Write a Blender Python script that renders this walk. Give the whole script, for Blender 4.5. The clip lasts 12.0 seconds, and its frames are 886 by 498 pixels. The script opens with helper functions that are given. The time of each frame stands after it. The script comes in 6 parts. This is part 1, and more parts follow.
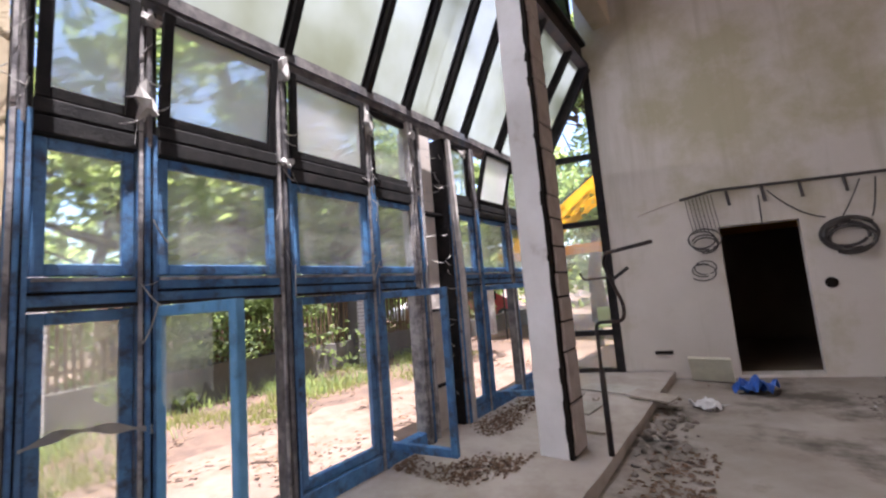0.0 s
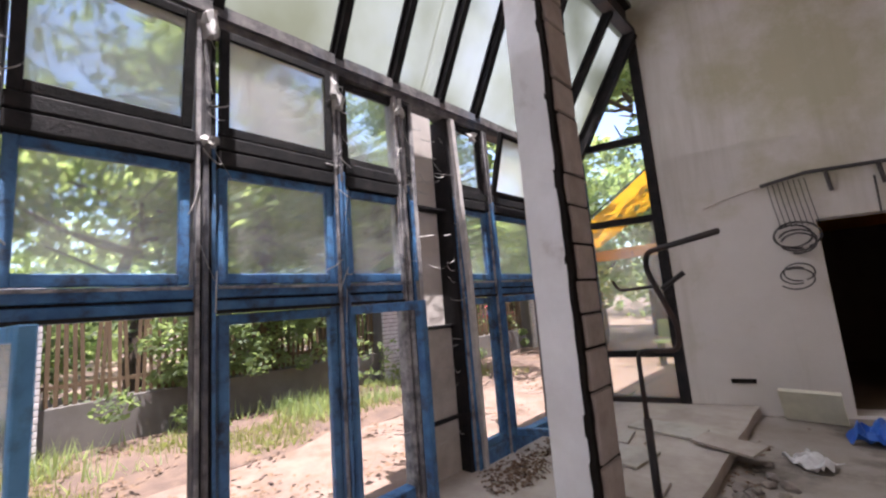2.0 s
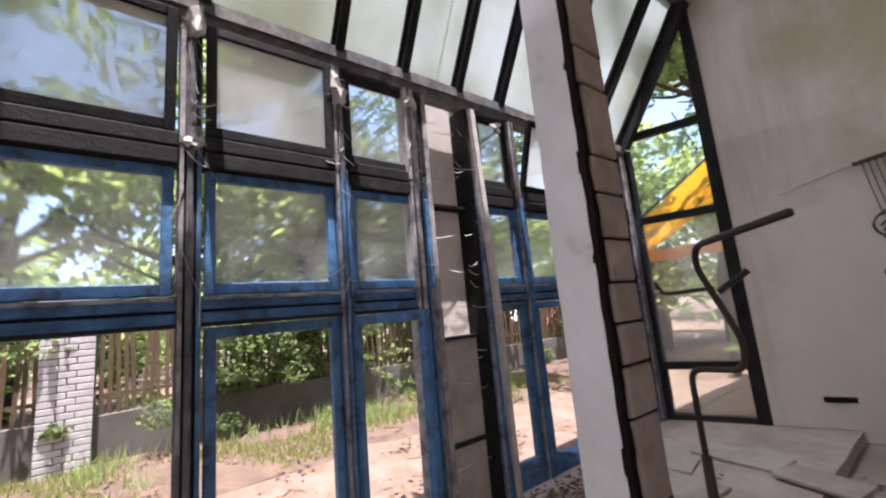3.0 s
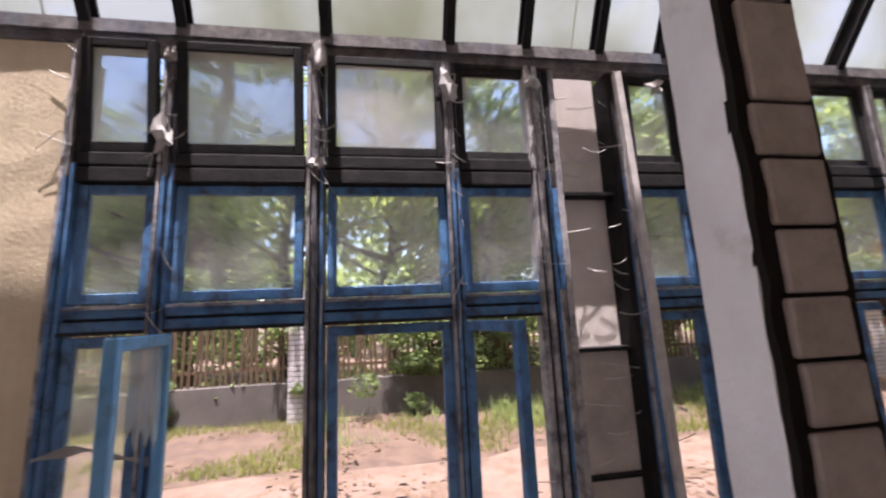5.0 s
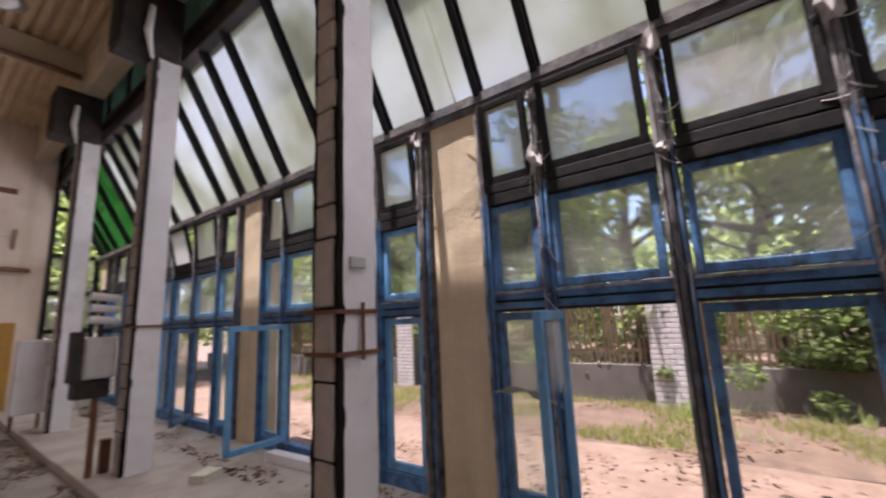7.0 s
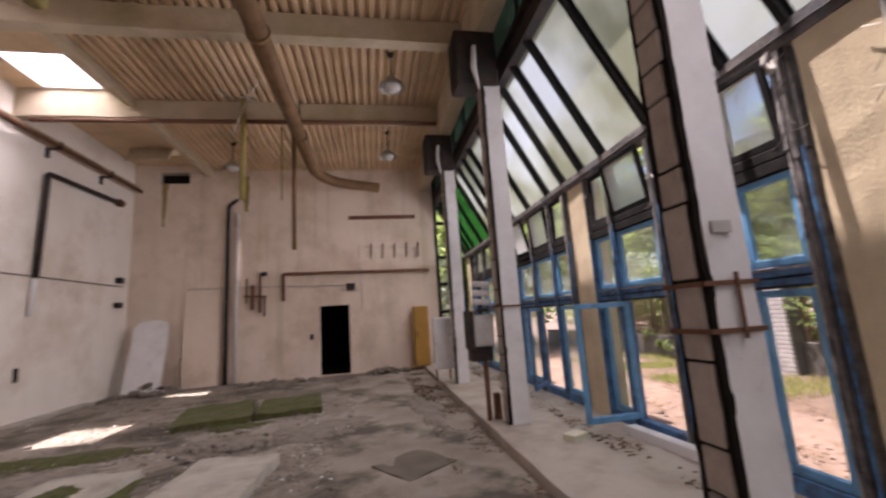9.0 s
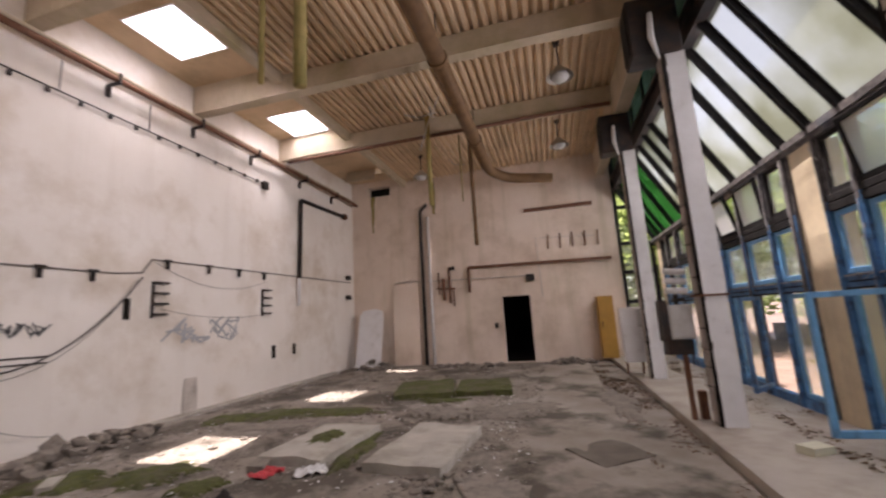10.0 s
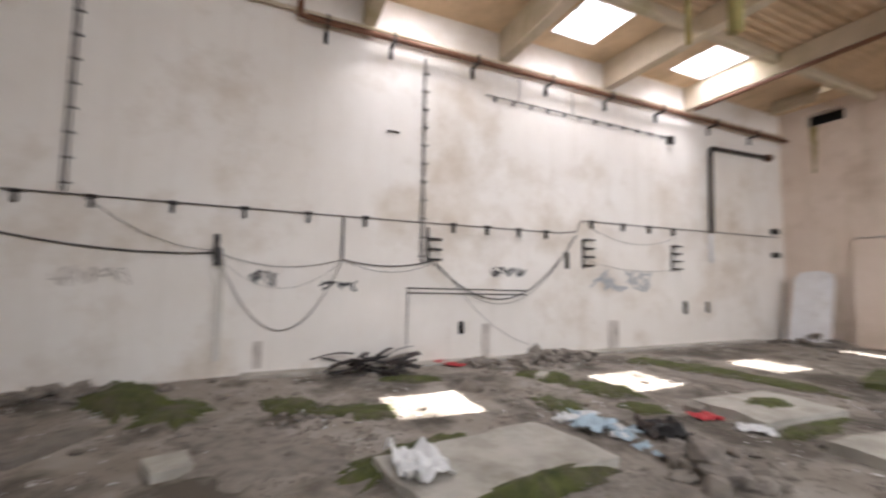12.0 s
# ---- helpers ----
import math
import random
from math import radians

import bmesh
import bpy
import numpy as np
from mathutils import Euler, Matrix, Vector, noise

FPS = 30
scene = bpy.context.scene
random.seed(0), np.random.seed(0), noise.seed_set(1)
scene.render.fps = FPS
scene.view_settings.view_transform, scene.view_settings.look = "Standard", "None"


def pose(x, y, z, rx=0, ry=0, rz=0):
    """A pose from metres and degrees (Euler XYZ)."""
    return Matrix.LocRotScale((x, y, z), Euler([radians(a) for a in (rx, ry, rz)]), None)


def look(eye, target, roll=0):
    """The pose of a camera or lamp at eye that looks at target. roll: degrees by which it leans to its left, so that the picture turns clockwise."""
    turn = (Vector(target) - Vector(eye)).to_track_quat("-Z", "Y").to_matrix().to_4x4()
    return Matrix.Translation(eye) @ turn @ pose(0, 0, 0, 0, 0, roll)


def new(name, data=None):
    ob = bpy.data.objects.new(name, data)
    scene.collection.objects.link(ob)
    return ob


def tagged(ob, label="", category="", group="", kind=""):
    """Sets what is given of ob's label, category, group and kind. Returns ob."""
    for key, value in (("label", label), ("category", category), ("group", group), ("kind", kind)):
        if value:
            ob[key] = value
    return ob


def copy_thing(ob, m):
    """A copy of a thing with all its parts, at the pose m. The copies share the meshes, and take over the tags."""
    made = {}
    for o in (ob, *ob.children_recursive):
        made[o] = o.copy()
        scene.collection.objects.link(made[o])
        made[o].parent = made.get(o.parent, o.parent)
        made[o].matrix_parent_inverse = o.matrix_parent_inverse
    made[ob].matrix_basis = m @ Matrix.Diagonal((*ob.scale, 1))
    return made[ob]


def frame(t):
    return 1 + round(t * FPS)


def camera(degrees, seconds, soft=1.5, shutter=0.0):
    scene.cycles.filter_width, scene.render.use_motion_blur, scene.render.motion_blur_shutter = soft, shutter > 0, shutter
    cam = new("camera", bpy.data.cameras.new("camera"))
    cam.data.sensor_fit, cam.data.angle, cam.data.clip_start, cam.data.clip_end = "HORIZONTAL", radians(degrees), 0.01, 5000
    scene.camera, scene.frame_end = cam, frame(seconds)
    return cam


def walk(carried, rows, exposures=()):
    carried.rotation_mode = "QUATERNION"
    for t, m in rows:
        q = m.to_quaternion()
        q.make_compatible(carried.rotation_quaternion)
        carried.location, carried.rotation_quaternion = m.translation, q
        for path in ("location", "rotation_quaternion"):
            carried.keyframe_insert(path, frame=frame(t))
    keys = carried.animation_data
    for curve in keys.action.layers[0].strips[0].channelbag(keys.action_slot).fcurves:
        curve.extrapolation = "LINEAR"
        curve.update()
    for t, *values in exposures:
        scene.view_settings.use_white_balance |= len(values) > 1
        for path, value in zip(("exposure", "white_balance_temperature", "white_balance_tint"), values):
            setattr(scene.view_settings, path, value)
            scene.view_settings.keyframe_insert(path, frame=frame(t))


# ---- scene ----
cam = camera(95.5, 12.0, soft=2.3, shutter=0.4)
EXPOSURES = [(0, 2.03, 6150, 21), (2.5, 1.78, 6200, 21), (5, 1.6, 6400, 26), (7, 1.38, 6500, 25), (9, 1.5, 6800, 26), (10.5, 1.62, 6850, 20), (11.5, 1.97, 6300, 13), (12, 2.07, 6300, 13)]
PATH = [
    (0, (0.856, 0.929, 1.45), (-0.333, 2.522, 1.672), -4.6),
    (0.5, (0.835, 1.169, 1.456), (-0.399, 2.72, 1.72), -4.2),
    (1, (0.88, 1.413, 1.471), (-0.524, 2.813, 1.732), -4.0),
    (1.5, (0.842, 1.633, 1.442), (-0.536, 3.063, 1.681), -3.9),
    (2, (0.718, 1.861, 1.466), (-0.666, 3.278, 1.743), -4.5),
    (2.5, (0.675, 2.045, 1.47), (-0.759, 3.408, 1.763), -5.5),
    (2.7, (0.674, 2.123, 1.457), (-0.814, 3.425, 1.761), -5.4),
    (4.3, (0.615, 2.769, 1.586), (-1.16, 3.613, 1.955), -2.8),
    (4.5, (0.638, 2.783, 1.585), (-1.202, 3.482, 1.942), -1.8),
    (5, (0.703, 2.85, 1.532), (-1.244, 3.163, 1.866), -2.5),
    (5.5, (0.778, 2.817, 1.484), (-1.186, 2.92, 1.851), -3.8),
    (6, (0.93, 2.761, 1.49), (-1.029, 2.49, 1.791), -4.2),
    (6.5, (0.982, 2.781, 1.494), (-0.819, 1.968, 1.802), -2.9),
    (7, (1.035, 2.775, 1.484), (-0.543, 1.596, 1.827), -2.6),
    (7.2, (1.048, 2.783, 1.483), (-0.428, 1.481, 1.836), -2.5),
    (8.8, (1.215, 2.722, 1.465), (0.709, 0.818, 1.808), -3.8),
    (9, (1.208, 2.707, 1.48), (0.861, 0.764, 1.807), -3.8),
    (9.5, (1.2, 2.836, 1.459), (1.335, 0.864, 1.768), -2.6),
    (10, (1.263, 2.988, 1.479), (1.765, 1.08, 1.812), -3.4),
    (10.5, (1.357, 3.15, 1.476), (2.105, 1.321, 1.788), -3.6),
    (11, (1.388, 3.31, 1.45), (2.381, 1.586, 1.653), -1.8),
    (11.5, (1.3, 3.424, 1.442), (2.698, 2.005, 1.622), -0.4),
    (12, (1.232, 3.67, 1.463), (3.065, 2.884, 1.613), 1.1),
]
walk(cam, [(t, look(eye, target, roll)) for t, eye, target, roll in PATH], EXPOSURES)

# ---- light ----
SUN_DIR = Vector((-1.05, 0.25, -6.5)).normalized()
elev, azim = math.asin(-SUN_DIR.z), math.atan2(-SUN_DIR.x, -SUN_DIR.y)
world = bpy.data.worlds.new("sky")
scene.world = world
world.use_nodes = True
wn = world.node_tree
sky = wn.nodes.new("ShaderNodeTexSky")
sky.sky_type, sky.sun_disc, sky.sun_elevation, sky.sun_rotation = "NISHITA", False, elev, azim
sky.air_density, sky.dust_density = 1.0, 2.0
wn.links.new(sky.outputs[0], wn.nodes["Background"].inputs[0])
wn.nodes["Background"].inputs[1].default_value = 0.15
sun = new("sun", bpy.data.lights.new("sun", "SUN"))
sun.data.energy, sun.data.angle, sun.data.color = 5.0, radians(0.5), (1.0, 0.96, 0.90)
sun.matrix_world = look((0, 0, 30), Vector((0, 0, 30)) + SUN_DIR)


def sky_lamp(name, at, target, w, h, watts, color=(0.97, 0.97, 1.0)):
    """Daylight through an opening."""
    ob = new(name, bpy.data.lights.new(name, "AREA"))
    ob.data.shape, ob.data.size, ob.data.size_y, ob.data.energy, ob.data.color = "RECTANGLE", w, h, watts, color
    ob.matrix_world = look(at, target)
    return ob


# ---- plan ----
GX, EX, SY, NY = -1.69, 7.85, -9.66, 7.72          # glass wall, east, south and north walls
PLINTH_X, PLINTH_Z = -0.155, 0.10
RAIL_Z, TOP_X, TOP_Z = 3.26, -0.85, 4.87           # rail under the sloped glass, and its upper edge
CEIL, BEAM = 6.35, 5.78
PIL = [-9.03, -5.715, -2.395, 0.92, 4.235, 7.50]   # pilasters along the glass wall
COLS = [-5.77, -2.455, 0.86, 4.18]
SKYLIGHTS = {-8.72: 0.22, -5.05: 0.55, -1.7: 0.55, 1.6: 0.55}   # place and half width; one is half shut
NFAR, SKEW = 10.2, 0.33                            # the north end stands askew
BEAMS = [-5.75, -3.1, -0.4, 2.3, 5.0]


def north_y(x):
    """Inner face of the north end."""
    return NY - 0.12 + SKEW * x


def askew(ob):
    """Sets a thing built square against the north end askew with it."""
    for o in (ob, *ob.children_recursive):
        if o.type == "MESH":
            for v in o.data.vertices:
                v.co.y += SKEW * v.co.x
        o.location.y += SKEW * o.location.x - (0.12 if o is ob else 0)
    return ob


# ---- materials ----
def mat(name, col, rough=0.8, metal=0.0, col2=None, scale=4.0, spots=0.0, spot_col=(0.1, 0.08, 0.06), spot_scale=1.3,
        bump=0.2, bump_scale=60.0, streak=0.0, streak_col=(0.2, 0.17, 0.13), vary=0.0, edge=(0.45, 0.7)):
    """A weathered surface: two tones of grain, stains, vertical streaks and fine relief."""
    m = bpy.data.materials.new(name)
    m.use_nodes = True
    nt = m.node_tree
    b = nt.nodes["Principled BSDF"]
    b.inputs["Roughness"].default_value, b.inputs["Metallic"].default_value = rough, metal
    geo = nt.nodes.new("ShaderNodeNewGeometry")

    def noise_tex(sc, detail=6.0, stretch=None):
        n = nt.nodes.new("ShaderNodeTexNoise")
        n.inputs["Scale"].default_value, n.inputs["Detail"].default_value, n.inputs["Roughness"].default_value = sc, detail, 0.65
        if stretch:
            mp = nt.nodes.new("ShaderNodeMapping")
            mp.inputs["Scale"].default_value = stretch
            nt.links.new(geo.outputs["Position"], mp.inputs[0])
            nt.links.new(mp.outputs[0], n.inputs[0])
        else:
            nt.links.new(geo.outputs["Position"], n.inputs[0])
        return n.outputs["Fac"]

    def ramp(fac, lo, hi):
        r = nt.nodes.new("ShaderNodeMapRange")
        r.inputs["From Min"].default_value, r.inputs["From Max"].default_value = lo, hi
        nt.links.new(fac, r.inputs[0])
        return r.outputs[0]

    def mix(fac, a, c, gain=1.0):
        x = nt.nodes.new("ShaderNodeMix")
        x.data_type = "RGBA"
        if gain != 1.0:
            mu = nt.nodes.new("ShaderNodeMath")
            mu.operation = "MULTIPLY"
            mu.inputs[1].default_value = gain
            nt.links.new(fac, mu.inputs[0])
            fac = mu.outputs[0]
        nt.links.new(fac, x.inputs[0])
        for sock, v in ((x.inputs[6], a), (x.inputs[7], c)):
            if isinstance(v, tuple):
                sock.default_value = (*v, 1)
            else:
                nt.links.new(v, sock)
        return x.outputs[2]

    col2 = col2 or tuple(c * 0.78 for c in col)
    out = mix(ramp(noise_tex(scale), 0.3, 0.7), col, col2)
    if vary:
        info = nt.nodes.new("ShaderNodeObjectInfo")
        out = mix(info.outputs["Random"], out, tuple(c * 0.55 for c in col), vary)
    if streak:
        out = mix(ramp(noise_tex(1.6, 5.0, (1.6, 1.6, 0.12)), 0.52, 0.78), out, streak_col, streak)
    if spots:
        out = mix(ramp(noise_tex(spot_scale, 9.0), edge[0], edge[1]), out, spot_col, spots)
    nt.links.new(out, b.inputs["Base Color"])
    if bump:
        bp = nt.nodes.new("ShaderNodeBump")
        bp.inputs["Strength"].default_value, bp.inputs["Distance"].default_value = bump, 0.02
        nt.links.new(noise_tex(bump_scale, 8.0), bp.inputs["Height"])
        nt.links.new(bp.outputs[0], b.inputs["Normal"])
    return m


def matt(m, level):
    """Lowers the sheen of a rough surface."""
    m.node_tree.nodes["Principled BSDF"].inputs["Specular IOR Level"].default_value = level
    return m


def glass(name, dirt, tint=(0.93, 0.97, 0.95), film_col=(0.62, 0.62, 0.57), scale=2.2, blur=0.0, spread=0.5, edge=(0.3, 0.75)):
    """A dusty pane: clear glass under an uneven film that passes some light. Some films also carry painted glare,
    foliage or darkness.
    """
    m = bpy.data.materials.new(name)
    m.use_nodes = True
    nt = m.node_tree
    nt.nodes.remove(nt.nodes["Principled BSDF"])
    N = nt.nodes.new
    tr, gl, tl, df, film, base, top = (N("ShaderNodeBsdfTransparent"), N("ShaderNodeBsdfGlossy"), N("ShaderNodeBsdfTranslucent"),
                                       N("ShaderNodeBsdfDiffuse"), N("ShaderNodeMixShader"), N("ShaderNodeMixShader"), N("ShaderNodeMixShader"))
    tr.inputs[0].default_value, tl.inputs[0].default_value, df.inputs[0].default_value = (*tint, 1), (*film_col, 1), (*film_col, 1)
    gl.inputs["Roughness"].default_value = 0.04
    film.inputs[0].default_value = 0.25
    nt.links.new(tl.outputs[0], film.inputs[1])
    nt.links.new(df.outputs[0], film.inputs[2])
    geo, tex, rng = N("ShaderNodeNewGeometry"), N("ShaderNodeTexNoise"), N("ShaderNodeMapRange")
    tex.inputs["Scale"].default_value, tex.inputs["Detail"].default_value = scale, 8.0
    nt.links.new(geo.outputs["Position"], tex.inputs[0])
    nt.links.new(tex.outputs["Fac"], rng.inputs[0])
    rng.inputs["From Min"].default_value, rng.inputs["From Max"].default_value = edge
    rng.inputs["To Min"].default_value, rng.inputs["To Max"].default_value = dirt * (1 - spread), min(1.0, dirt * (1 + spread))
    fr, pw, sc = N("ShaderNodeLayerWeight"), N("ShaderNodeMath"), N("ShaderNodeMath")
    fr.inputs[0].default_value = 0.5
    pw.operation, sc.operation = "POWER", "MULTIPLY_ADD"
    pw.inputs[1].default_value, sc.inputs[1].default_value, sc.inputs[2].default_value = 5.0, 0.45, 0.02
    nt.links.new(fr.outputs["Facing"], pw.inputs[0])
    nt.links.new(pw.outputs[0], sc.inputs[0])
    nt.links.new(sc.outputs[0], base.inputs[0])
    if blur:
        rf, half = N("ShaderNodeBsdfRefraction"), N("ShaderNodeMixShader")
        rf.inputs["Color"].default_value, rf.inputs["IOR"].default_value, rf.inputs["Roughness"].default_value = (*tint, 1), 1.02, blur
        half.inputs[0].default_value = 0.75
        nt.links.new(tr.outputs[0], half.inputs[1])
        nt.links.new(rf.outputs[0], half.inputs[2])
        nt.links.new(half.outputs[0], base.inputs[1])
    else:
        nt.links.new(tr.outputs[0], base.inputs[1])
    nt.links.new(gl.outputs[0], base.inputs[2])
    nt.links.new(rng.outputs[0], top.inputs[0])
    nt.links.new(base.outputs[0], top.inputs[1])
    nt.links.new(film.outputs[0], top.inputs[2])
    nt.links.new(top.outputs[0], nt.nodes["Material Output"].inputs[0])
    return m


def leafy(name, col, col2):
    """Thin leaves that let light through."""
    m = mat(name, col, 0.6, col2=col2, scale=1.3, bump=0)
    nt = m.node_tree
    b = nt.nodes["Principled BSDF"]
    tl, mx = nt.nodes.new("ShaderNodeBsdfTranslucent"), nt.nodes.new("ShaderNodeMixShader")
    tl.inputs[0].default_value = (col[0] * 2.6, col[1] * 2.5, col[2] * 1.8, 1)
    mx.inputs[0].default_value = 0.55
    nt.links.new(b.outputs[0], mx.inputs[1])
    nt.links.new(tl.outputs[0], mx.inputs[2])
    nt.links.new(mx.outputs[0], nt.nodes["Material Output"].inputs[0])
    return m


